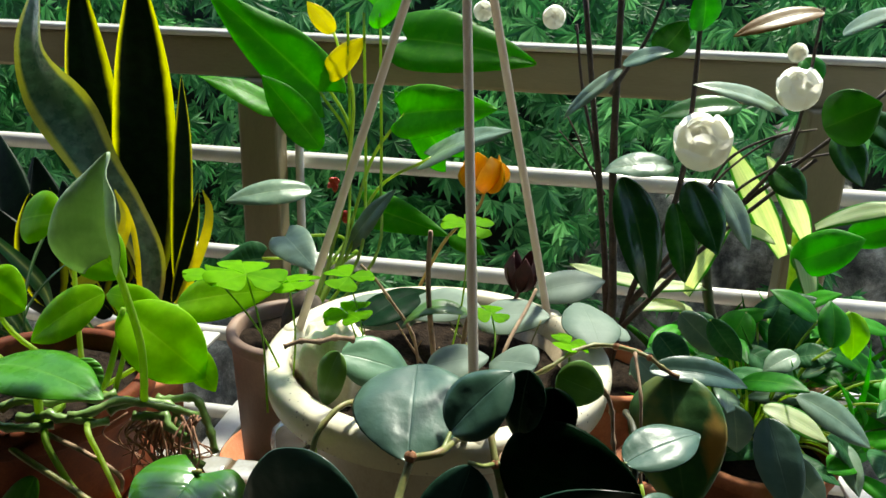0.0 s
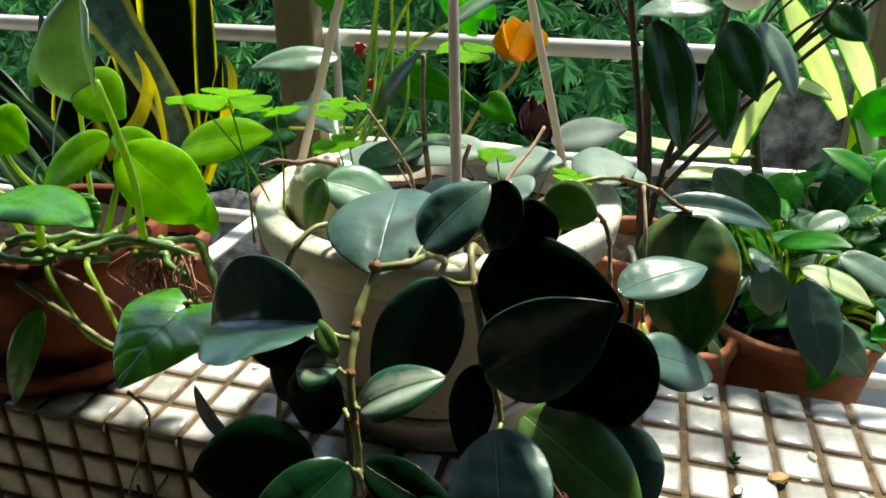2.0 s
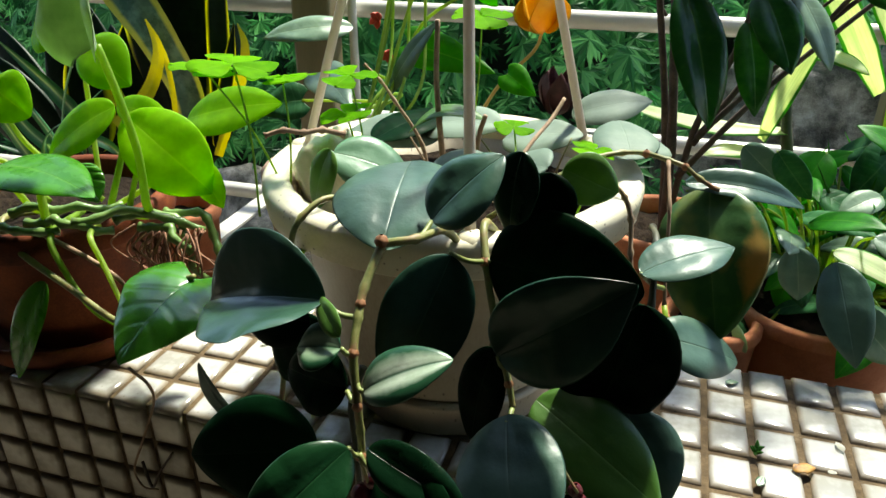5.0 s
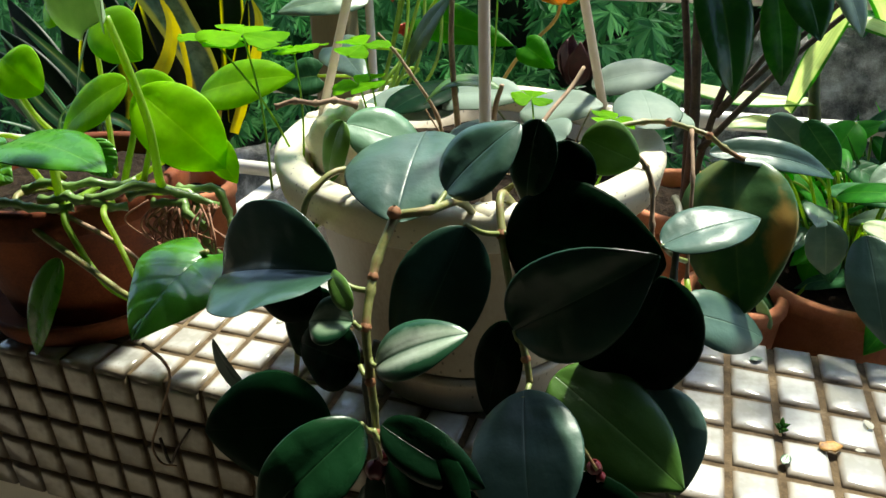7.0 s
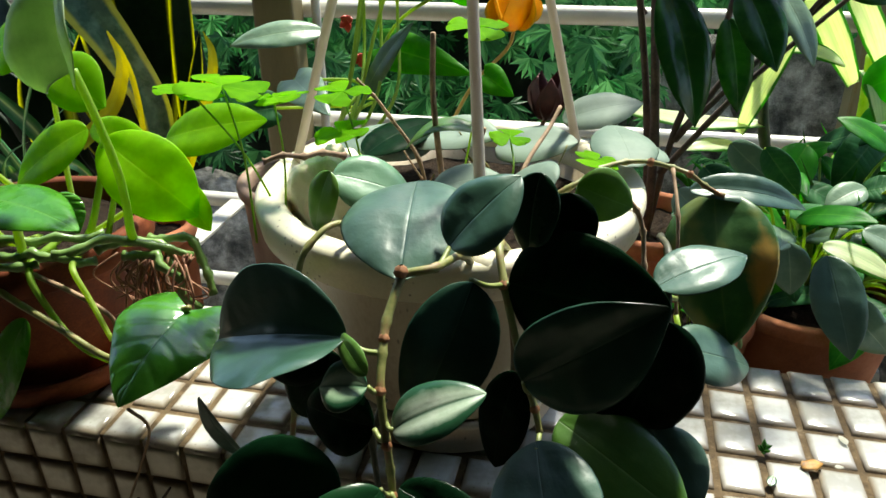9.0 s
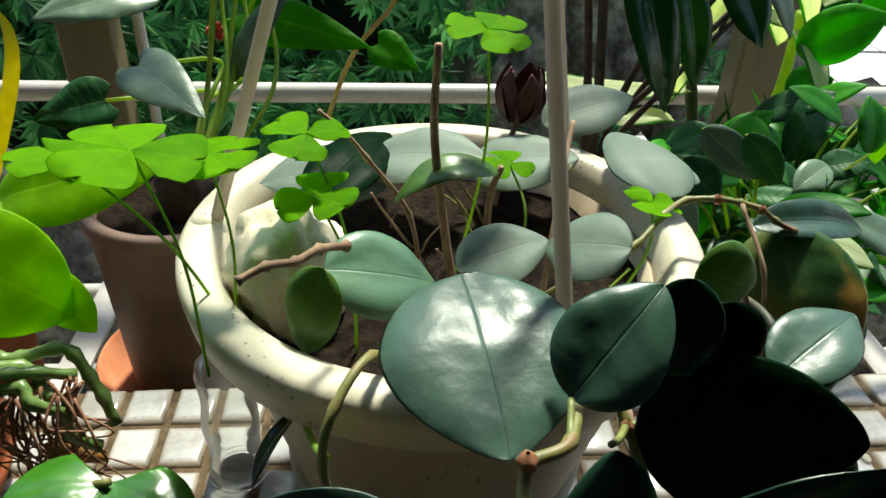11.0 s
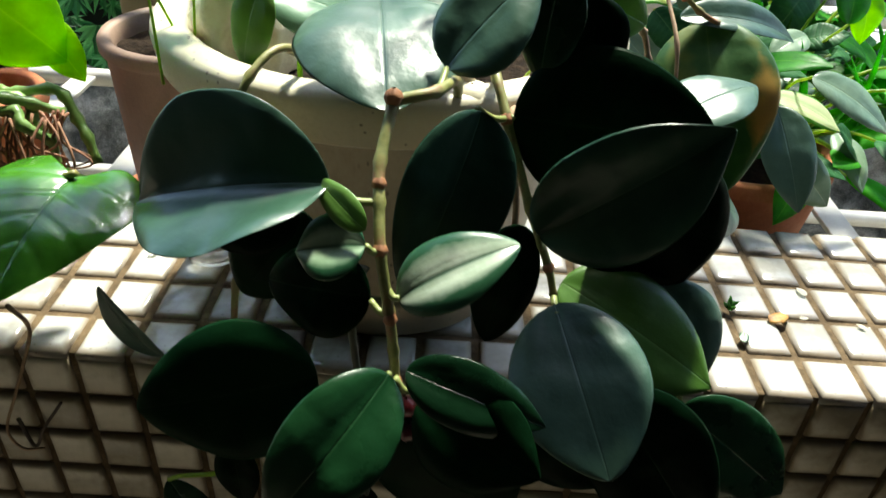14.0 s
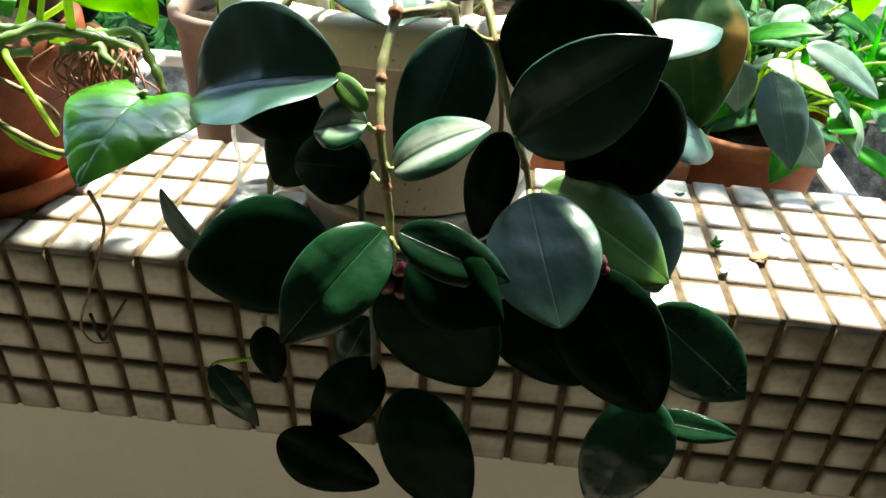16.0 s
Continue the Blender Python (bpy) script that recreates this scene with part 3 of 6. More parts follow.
slab("ceiling", "unseen dark ceiling, added to hold back skylight", "ceiling", (4.1, 4.87, 0.12), (-0.925, -1.585, 2.66), ROOM)
slab("wall_back", "unseen plain dark wall behind the balcony", "wall", (4.1, 0.15, 2.6), (-0.925, -3.85, 1.3), ROOM)
slab("wall_left", "unseen dark side wall, placed to shape the light", "wall", (0.15, 4.4, 2.6), (-2.9, -1.6, 1.3), ROOM)
slab("wall_right", "unseen dark side wall, placed to shape the light", "wall", (0.15, 4.4, 2.6), (1.05, -1.6, 1.3), ROOM)
slab("wall_parapet", "cream plastered parapet under the tiled ledge", "wall", (5.8, 0.16, 0.634), (0, 0.70, 0.317), PLASTER, 0.004)
ledge = slab("ledge", "dirty brown grout bed of a tiled parapet ledge", "ledge", (2.9, BACK - FRONT - 0.006, 0.206), (0, (FRONT + BACK) / 2, TOP - 0.004 - 0.103), GROUT, 0.002)

gv, gf = [], []
xs = [-300, -60, -12, -6, -4, -3, -2, -1, 0, 1, 2, 3, 4, 6, 12, 60, 300]
ys = [0.9, 1.4, 1.9, 2.4, 2.9, 3.4, 4, 6, 12, 60, 400]
for y in ys:
    for x in xs:
        gv.append((x, y, -0.35 + 0.10 * noise.noise((x * 0.7, y * 0.9, 0))))
for j in range(len(ys) - 1):
    for i in range(len(xs) - 1):
        a = j * len(xs) + i
        gf.append((a, a + 1, a + 1 + len(xs), a + len(xs)))
part("ground", mesh_of("ground", gv, gf), EARTH, None)
tagged(bpy.data.objects["ground"], "dark damp earth of the garden", "ground", kind="structure")

# railing outside: a broad top beam, thin tubes and two posts
railing = thing("railing", (0, 1.42, 0.3), "weathered metal railing with a broad top beam and thin tubes", "railing")
RY = 1.42
part("top_beam", box(4.4, 0.05, 0.07, 0.006), BEAM, railing, "brown painted beam with a pale upper edge", pose(0, RY, 1.265, 0, 0, 0))
part("cap", box(4.4, 0.062, 0.012, 0.005, 3), RAIL, railing, "pale metal cap strip", pose(0, RY, 1.3065))
for z in (1.078, 0.876, 0.690, 0.498, 0.31):
    part("rail", tube([(-2.2, RY, z), (0, RY, z), (2.2, RY, z)], 0.0155, steps=3, seg=20), RAIL, railing)
part("upright", tube([(-0.408, RY - 0.03, 0.30), (-0.409, RY - 0.03, 0.8), (-0.409, RY - 0.03, 1.23)], 0.008, seg=12), RAIL, railing, "thin pale upright tube")
for x in (-1.45, -0.475, 0.50, 1.48):
    part("post", box(0.075, 0.05, 1.56, 0.005), POST, railing, "", pose(x, RY - 0.04, 0.45))

# flat bars of an outer shelf between ledge and railing
shelf = thing("outer_shelf", (0, 1.1, 0.69), "shelf of flat grey metal bars outside the ledge", "shelf")
for x in (-0.62, -0.435, -0.33, -0.20, 0.10, 0.24, 0.33, 0.44, 0.56):
    part("bar", box(0.038, 0.60, 0.008, 0.002), BARMETAL, shelf, "", pose(x, 1.12, 0.694))

# ---- pots ----


def soil_mesh(r, seed):
    """A lumpy disc of soil."""
    verts, faces = [(0, 0, 0.004)], []
    for i in range(1, 15):
        for k in range(44):
            a, q = 6.2832 * k / 44, r * i / 14
            x, y = q * math.cos(a), q * math.sin(a)
            verts.append((x, y, 0.006 * noise.noise((x * 40, y * 40, seed)) + 0.003 * noise.noise((x * 130, y * 130, seed))))
    for k in range(44):
        faces.append((0, 1 + k, 1 + (k + 1) % 44))
        for i in range(13):
            a, b = 1 + i * 44, 1 + (i + 1) * 44
            faces.append((a + k, b + k, b + (k + 1) % 44, a + (k + 1) % 44))
    return mesh_of("soil", verts, faces)


def pot(name, at, r_top, r_base, height, lip, lip_height, material, label, soil=0.02, wall=0.008):
    """A pot with a turned lip, a hollow body and soil; the origin is at its base."""
    ob = thing(name, at, label, "flower pot")
    h = height
    body = [(r_base * 0.96, 0), (r_base, 0.004), (r_top, h - lip_height), (r_top + lip * 0.7, h - lip_height + 0.001), (r_top + lip, h - lip_height + 0.004),
            (r_top + lip, h - 0.004), (r_top + lip - 0.003, h), (r_top - wall + 0.003, h), (r_top - wall, h - 0.003), (r_top - wall - 0.001, h - lip_height),
            (r_base - wall, 0.012), (0.001, 0.010)]
    m = Matrix.Translation(at)
    part("body", lathe(body, wobble=0.004), material, ob, "", m)
    sr = r_top - wall - 0.002 - (r_top - r_base) * soil / h
    part("soil", soil_mesh(sr, at[0] * 9), SOIL, ob, "dark crumbly potting soil", m @ pose(0, 0, h - soil))
    return ob


def saucer(at, r, height, material, label):
    ob = new("saucer", lathe([(r * 0.86, 0), (r * 0.9, 0.003), (r, height - 0.003), (r - 0.002, height), (r - 0.006, height - 0.001), (r * 0.86, 0.008), (0.001, 0.008)], 56, 0.004))
    ob.data.materials.append(material)
    ob.location = at
    return tagged(ob, label, "saucer")


# the cream hanging basket, standing on the ledge
PX, PY, PR = -0.026, 0.714, 0.164
basket = thing("hanging_pot", (PX, PY, TOP), "cream plastic hanging pot with three rods on the tiled ledge", "flower pot")
bm4 = Matrix.Translation((PX, PY, TOP))
part("body", lathe([(0.093, 0.046), (0.1075, 0.047), (0.1085, 0.050), (0.126, 0.120), (0.134, 0.182), (0.1375, 0.192), (0.1365, 0.205), (0.134, 0.206), (0.120, 0.150), (0.098, 0.060), (0.001, 0.058)], 72), POT_BODY, basket, "beige body, darker than the rim", bm4)
part("rim", lathe([(0.1385, 0.190), (PR - 0.006, 0.193), (PR - 0.001, 0.197), (PR + 0.002, 0.216), (PR + 0.001, 0.222), (PR - 0.003, 0.2255), (PR - 0.016, 0.2265), (PR - 0.021, 0.224), (PR - 0.027, 0.208), (0.1375, 0.198), (0.1385, 0.190)], 72, 0.003, False), CREAM, basket, "broad cream rim", bm4)
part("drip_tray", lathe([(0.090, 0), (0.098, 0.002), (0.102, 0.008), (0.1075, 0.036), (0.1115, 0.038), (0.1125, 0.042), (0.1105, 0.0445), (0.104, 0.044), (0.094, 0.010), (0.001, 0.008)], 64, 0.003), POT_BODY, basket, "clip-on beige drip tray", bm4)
part("soil", soil_mesh(0.1335, 3.0), SOIL, basket, "dark potting soil", bm4 @ pose(0, 0, 0.192))
APEX = (-0.020, 0.712, 1.515)
for a in (176, 291, 46):
    c, s = math.cos(radians(a)), math.sin(radians(a))
    foot = Vector((PX + (PR - 0.012) * c, PY + (PR - 0.012) * s, TOP + 0.205))
    part("rod", tube([foot, foot.lerp(Vector(APEX), 0.5), APEX], 0.0042, 0.0036, seg=10), ROD, basket, "cream plastic hanging rod")
    part("lug", lathe([(0.010, 0), (0.013, 0.004), (0.012, 0.022), (0.008, 0.028), (0.001, 0.029)], 16), CREAM, basket, "", Matrix.Translation((foot.x, foot.y, TOP + 0.20)))
part("hook", tube([APEX, (-0.020, 0.712, 1.56), (-0.010, 0.712, 1.59), (0.005, 0.712, 1.58), (0.006, 0.712, 1.565)], 0.004, seg=10), ROD, basket)

pot("clay_pot", (-0.452, 0.690, 0.856), 0.112, 0.086, 0.142, 0.006, 0.030, WET_SHADED_CLAY, "weathered terracotta pot with rooting vines, darkened for shade, in a saucer")
saucer((-0.456, 0.690, TOP), 0.114, 0.030, WET_SHADED_CLAY, "damp terracotta saucer on the tiled ledge, darkened for shade")
pot("tall_pot", (-0.272, 0.988, 0.706), 0.092, 0.082, 0.236, 0.006, 0.018, BROWNPOT, "tall brown plastic pot behind the ledge")
saucer((-0.284, 0.990, 0.698), 0.112, 0.030, TERRACOTTA, "orange terracotta saucer under a tall brown pot")
pot("clay_pot", (0.345, 0.955, 0.698), 0.102, 0.082, 0.165, 0.004, 0.020, TERRACOTTA, "orange terracotta pot behind the tiled ledge")
pot("clay_pot", (0.225, 0.880, 0.698), 0.052, 0.040, 0.160, 0.004, 0.018, TERRACOTTA, "small pinkish terracotta pot with seedlings")
pot("clay_pot", (-0.60, 1.08, 0.698), 0.062, 0.050, 0.150, 0.005, 0.024, TERRACOTTA, "terracotta pot holding snake plants")
pot("clay_pot", (0.165, 1.06, 0.698), 0.085, 0.066, 0.190, 0.005, 0.024, TERRACOTTA, "terracotta pot holding a camellia")
pot("clay_pot", (0.405, 1.17, 0.698), 0.085, 0.066, 0.170, 0.005, 0.024, TERRACOTTA, "terracotta pot holding a striped plant")

pot("clay_pot", (-0.452, 0.880, 0.698), 0.052, 0.042, 0.208, 0.004, 0.020, TERRACOTTA, "slim pinkish terracotta pot behind the rooting vines")

# ---- hoya in the basket ----
hoya = thing("hoya_plant", (PX, PY, TOP + 0.16), "trailing hoya with thick leaves, many darkened for shade, in the cream pot", "plant")
UP, CAM = (0, -0.35, 1), (0.05, -1, 0.35)
# vines
stem(hoya, [(0.02, 0.60, 1.03), (0.020, 0.545, 1.080), (0.010, 0.508, 1.090), (-0.009, 0.500, 1.088)], 0.0026, 0.0028, VINE, knots=0.3)
stem(hoya, [(-0.009, 0.500, 1.088), (-0.013, 0.478, 1.068), (-0.012, 0.464, 1.055), (-0.010, 0.450, 1.039), (-0.005, 0.440, 1.013), (-0.0025, 0.437, 0.993), (-0.001, 0.434, 0.976)], 0.0030, 0.0024, VINE, knots=0.25)
stem(hoya, [(0.05, 0.62, 1.03), (0.040, 0.57, 1.078), (0.047, 0.542, 1.063), (0.062, 0.516, 1.025), (0.074, 0.502, 0.998), (0.078, 0.497, 0.984)], 0.0030, 0.0020, VINE, knots=0.35)
stem(hoya, [(0.06, 0.60, 1.04), (0.050, 0.548, 1.062), (0.056, 0.530, 1.02), (0.056, 0.525, 0.985)], 0.0024, 0.0018, TWIG)
stem(hoya, [(-0.05, 0.62, 1.03), (-0.070, 0.570, 1.083), (-0.086, 0.542, 1.078), (-0.092, 0.532, 1.055), (-0.088, 0.525, 1.02), (-0.100, 0.520, 0.96), (-0.105, 0.51, 0.90), (-0.115, 0.515, 0.84), (-0.118, 0.52, 0.78)], 0.0024, 0.0020, VINE, knots=0.3)
stem(hoya, [(-0.022, 0.49, 1.00), (-0.026, 0.485, 0.985), (-0.028, 0.48, 0.97), (-0.02, 0.47, 0.90), (-0.02, 0.475, 0.82)], 0.0024, 0.0020, VINE_DARK, knots=0.3)
stem(hoya, [(0.15, 0.66, 1.05), (0.154, 0.620, 1.055), (0.156, 0.592, 1.02), (0.158, 0.568, 0.96), (0.170, 0.540, 0.90), (0.178, 0.52, 0.83), (0.185, 0.50, 0.78)], 0.0026, 0.0020, VINE_DARK, knots=0.3)
stem(hoya, [(0.02, 0.66, 1.04), (0.050, 0.652, 1.070), (0.078, 0.655, 1.086), (0.100, 0.674, 1.096), (0.119, 0.690, 1.097), (0.138, 0.688, 1.099), (0.155, 0.692, 1.094), (0.168, 0.689, 1.091), (0.180, 0.690, 1.082), (0.195, 0.690, 1.074)], 0.0020, 0.0018, VINE, knots=0.55, steps=4)
stem(hoya, [(0.155, 0.690, 1.094), (0.160, 0.655, 1.070), (0.163, 0.640, 1.03), (0.166, 0.630, 1.0)], 0.0014, 0.0014, TWIG, knots=0.4)
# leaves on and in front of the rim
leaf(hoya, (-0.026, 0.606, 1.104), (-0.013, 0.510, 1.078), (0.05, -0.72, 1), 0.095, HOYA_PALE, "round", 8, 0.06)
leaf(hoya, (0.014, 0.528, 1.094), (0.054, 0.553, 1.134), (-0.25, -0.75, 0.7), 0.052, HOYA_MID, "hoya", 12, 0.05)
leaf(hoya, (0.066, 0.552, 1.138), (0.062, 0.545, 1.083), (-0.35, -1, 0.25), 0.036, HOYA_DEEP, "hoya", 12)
leaf(hoya, (0.084, 0.550, 1.127), (0.086, 0.542, 1.082), (0.0, -1, 0.30), 0.037, HOYA_SHADED, "pointed", 6)
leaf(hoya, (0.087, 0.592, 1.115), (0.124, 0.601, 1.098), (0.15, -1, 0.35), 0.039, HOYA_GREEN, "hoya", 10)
leaf(hoya, (0.050, 0.540, 1.066), (0.150, 0.520, 1.068), (0.0, -1, 0.30), 0.086, HOYA_SHADED, "hoya", 8, 0.06)
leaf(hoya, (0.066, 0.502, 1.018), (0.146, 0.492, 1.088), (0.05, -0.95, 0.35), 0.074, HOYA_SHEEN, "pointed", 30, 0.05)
leaf(hoya, (0.152, 0.545, 1.046), (0.122, 0.545, 0.938), (0.15, -1, 0.15), 0.084, HOYA_SHADED, "hoya", 10)
leaf(hoya, (0.060, 0.518, 1.013), (0.046, 0.520, 0.928), (-0.4, -1, 0.1), 0.040, HOYA_SHADED, "hoya", 12)
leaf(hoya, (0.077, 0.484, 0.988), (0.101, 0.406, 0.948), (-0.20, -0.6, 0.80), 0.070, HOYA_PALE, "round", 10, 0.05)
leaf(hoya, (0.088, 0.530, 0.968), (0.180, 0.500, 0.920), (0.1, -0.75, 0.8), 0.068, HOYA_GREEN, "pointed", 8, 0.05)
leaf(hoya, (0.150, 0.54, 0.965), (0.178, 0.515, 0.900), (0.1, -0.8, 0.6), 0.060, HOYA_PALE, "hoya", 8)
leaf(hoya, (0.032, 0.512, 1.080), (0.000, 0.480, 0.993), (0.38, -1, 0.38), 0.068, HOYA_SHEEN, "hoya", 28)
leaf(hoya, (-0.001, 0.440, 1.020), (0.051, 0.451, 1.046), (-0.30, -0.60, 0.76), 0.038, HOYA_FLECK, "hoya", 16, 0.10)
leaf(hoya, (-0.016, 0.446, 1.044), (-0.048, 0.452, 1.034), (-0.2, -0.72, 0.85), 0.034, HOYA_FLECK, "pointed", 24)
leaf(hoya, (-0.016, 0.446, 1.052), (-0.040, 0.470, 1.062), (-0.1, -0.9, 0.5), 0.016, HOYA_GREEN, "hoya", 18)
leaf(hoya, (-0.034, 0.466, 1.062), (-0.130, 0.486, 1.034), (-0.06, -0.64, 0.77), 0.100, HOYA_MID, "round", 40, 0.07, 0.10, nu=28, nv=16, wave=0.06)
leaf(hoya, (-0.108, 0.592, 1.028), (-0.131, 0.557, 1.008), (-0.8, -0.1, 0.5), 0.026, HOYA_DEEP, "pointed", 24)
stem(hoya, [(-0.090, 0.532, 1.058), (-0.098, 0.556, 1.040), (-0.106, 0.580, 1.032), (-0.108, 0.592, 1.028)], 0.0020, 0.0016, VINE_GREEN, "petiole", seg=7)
leaf(hoya, (-0.050, 0.475, 1.040), (-0.110, 0.490, 1.022), (0.0, -1, 0.4), 0.040, HOYA_SHADED, "hoya", 10)
leaf(hoya, (-0.014, 0.446, 1.016), (-0.066, 0.470, 1.004), (0.0, -0.9, 0.45), 0.048, HOYA_SHADED, "hoya", 14)
leaf(hoya, (-0.050, 0.490, 1.030), (-0.090, 0.500, 0.970), (-0.1, -1, 0.3), 0.050, HOYA_SHADED, "hoya", 14)
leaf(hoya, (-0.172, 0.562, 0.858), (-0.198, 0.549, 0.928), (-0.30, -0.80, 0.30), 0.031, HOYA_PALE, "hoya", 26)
leaf(hoya, (-0.042, 0.455, 0.956), (-0.133, 0.443, 0.936), (0.0, -0.95, 0.40), 0.080, HOYA_SHADED, "hoya", 8, 0.05)
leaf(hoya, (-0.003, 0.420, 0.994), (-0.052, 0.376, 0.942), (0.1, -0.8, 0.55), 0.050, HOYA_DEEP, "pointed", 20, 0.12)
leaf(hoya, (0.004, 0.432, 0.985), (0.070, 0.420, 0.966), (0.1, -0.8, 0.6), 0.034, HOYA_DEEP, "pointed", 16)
leaf(hoya, (0.010, 0.430, 0.967), (0.068, 0.402, 0.951), (-0.10, -0.88, 0.48), 0.054, HOYA_SHADED, "pointed", 10, 0.04)
leaf(hoya, (0.004, 0.440, 0.955), (0.060, 0.455, 0.850), (0.0, -1, 0.25), 0.080, HOYA_SHADED, "hoya", 10)
leaf(hoya, (-0.020, 0.475, 0.845), (-0.065, 0.468, 0.765), (0.0, -1, 0.2), 0.052, HOYA_SHADED, "hoya", 10)
leaf(hoya, (-0.092, 0.455, 0.772), (-0.012, 0.448, 0.742), (0.0, -1, 0.25), 0.058, HOYA_SHADED, "hoya", 12)
leaf(hoya, (0.005, 0.455, 0.838), (0.050, 0.445, 0.715), (0.0, -1, 0.2), 0.072, HOYA_SHADED, "hoya", 10)
leaf(hoya, (0.110, 0.462, 0.948), (0.180, 0.455, 0.842), (0.15, -1, 0.3), 0.074, HOYA_SHADED, "hoya", 12)
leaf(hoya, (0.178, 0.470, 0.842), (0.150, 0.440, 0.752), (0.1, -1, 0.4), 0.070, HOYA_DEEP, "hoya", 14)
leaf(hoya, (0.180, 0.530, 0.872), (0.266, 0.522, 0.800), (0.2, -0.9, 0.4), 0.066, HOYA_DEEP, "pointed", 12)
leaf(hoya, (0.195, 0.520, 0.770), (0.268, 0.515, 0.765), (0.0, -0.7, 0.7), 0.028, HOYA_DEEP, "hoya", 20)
leaf(hoya, (0.070, 0.530, 0.870), (0.140, 0.520, 0.800), (0.0, -1, 0.3), 0.070, HOYA_SHADED, "hoya", 10)
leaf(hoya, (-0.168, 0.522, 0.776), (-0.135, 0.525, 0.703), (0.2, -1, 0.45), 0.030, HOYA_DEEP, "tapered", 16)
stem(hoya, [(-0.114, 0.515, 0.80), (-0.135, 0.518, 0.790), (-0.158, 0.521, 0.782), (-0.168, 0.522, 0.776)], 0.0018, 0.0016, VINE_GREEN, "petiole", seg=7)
leaf(hoya, (-0.112, 0.510, 0.835), (-0.106, 0.500, 0.785), (-0.1, -1, 0.2), 0.034, HOYA_SHADED, "hoya", 16)
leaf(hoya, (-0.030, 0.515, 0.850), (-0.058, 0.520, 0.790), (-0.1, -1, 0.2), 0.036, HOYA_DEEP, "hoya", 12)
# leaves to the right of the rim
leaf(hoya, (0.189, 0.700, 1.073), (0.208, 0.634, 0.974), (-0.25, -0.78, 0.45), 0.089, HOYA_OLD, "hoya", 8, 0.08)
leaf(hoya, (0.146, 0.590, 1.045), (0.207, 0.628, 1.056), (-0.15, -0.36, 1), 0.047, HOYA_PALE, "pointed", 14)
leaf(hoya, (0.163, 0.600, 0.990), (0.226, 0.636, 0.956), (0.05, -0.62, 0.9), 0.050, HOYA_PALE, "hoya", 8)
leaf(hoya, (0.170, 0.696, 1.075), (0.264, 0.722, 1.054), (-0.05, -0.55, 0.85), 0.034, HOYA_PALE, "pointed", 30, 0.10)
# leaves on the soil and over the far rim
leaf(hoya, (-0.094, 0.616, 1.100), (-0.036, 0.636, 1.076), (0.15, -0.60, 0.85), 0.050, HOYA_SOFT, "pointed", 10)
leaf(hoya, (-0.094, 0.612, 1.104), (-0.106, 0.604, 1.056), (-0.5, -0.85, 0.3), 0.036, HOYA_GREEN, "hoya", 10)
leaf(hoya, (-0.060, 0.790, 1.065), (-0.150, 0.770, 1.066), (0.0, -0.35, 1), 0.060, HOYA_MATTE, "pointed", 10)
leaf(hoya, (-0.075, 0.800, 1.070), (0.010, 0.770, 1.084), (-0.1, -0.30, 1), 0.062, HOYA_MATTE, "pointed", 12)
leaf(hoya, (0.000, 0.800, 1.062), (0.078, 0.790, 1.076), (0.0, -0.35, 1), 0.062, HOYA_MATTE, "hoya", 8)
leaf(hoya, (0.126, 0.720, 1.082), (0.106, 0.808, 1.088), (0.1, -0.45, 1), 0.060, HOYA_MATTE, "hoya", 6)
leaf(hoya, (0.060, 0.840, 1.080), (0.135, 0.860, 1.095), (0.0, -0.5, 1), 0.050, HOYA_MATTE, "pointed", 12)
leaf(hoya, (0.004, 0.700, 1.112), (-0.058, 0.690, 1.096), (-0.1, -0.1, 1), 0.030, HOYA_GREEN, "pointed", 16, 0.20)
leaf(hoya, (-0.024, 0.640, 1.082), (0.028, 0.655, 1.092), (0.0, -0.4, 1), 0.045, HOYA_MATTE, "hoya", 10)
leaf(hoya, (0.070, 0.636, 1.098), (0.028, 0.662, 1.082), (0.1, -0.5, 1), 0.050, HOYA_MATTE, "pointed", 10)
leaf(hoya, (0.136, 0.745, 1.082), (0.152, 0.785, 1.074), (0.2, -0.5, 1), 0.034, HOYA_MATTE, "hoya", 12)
leaf(hoya, (-0.110, 0.740, 1.070), (-0.060, 0.835, 1.075), (0.0, -0.3, 1), 0.055, HOYA_SHADED, "hoya", 10)

# short leaf stalks
for a, b in (((-0.007, 0.444, 1.024), (0.000, 0.440, 1.021)), ((-0.010, 0.450, 1.040), (-0.016, 0.446, 1.044)), ((-0.012, 0.464, 1.055), (-0.034, 0.465, 1.060)), ((-0.002, 0.434, 0.978), (-0.003, 0.420, 0.994)),
             ((-0.001, 0.430, 0.982), (0.006, 0.430, 0.974)), ((0.070, 0.506, 1.008), (0.066, 0.502, 1.018)), ((0.078, 0.497, 0.984), (0.078, 0.478, 0.986)), ((0.047, 0.542, 1.063), (0.050, 0.540, 1.066)),
             ((0.047, 0.542, 1.063), (0.030, 0.515, 1.080)), ((-0.005, 0.440, 1.012), (-0.014, 0.446, 1.014)), ((0.010, 0.508, 1.090), (0.014, 0.528, 1.094)), ((0.158, 0.568, 0.96), (0.150, 0.54, 0.965)),
             ((0.172, 0.525, 0.90), (0.180, 0.530, 0.872)), ((0.163, 0.62, 1.02), (0.146, 0.590, 1.045))):
    stem(hoya, [a, Vector(a).lerp(Vector(b), 0.5) + Vector((0, -0.001, -0.002)), b], 0.0020, 0.0016, PETIOLE, "petiole", seg=7, steps=3)
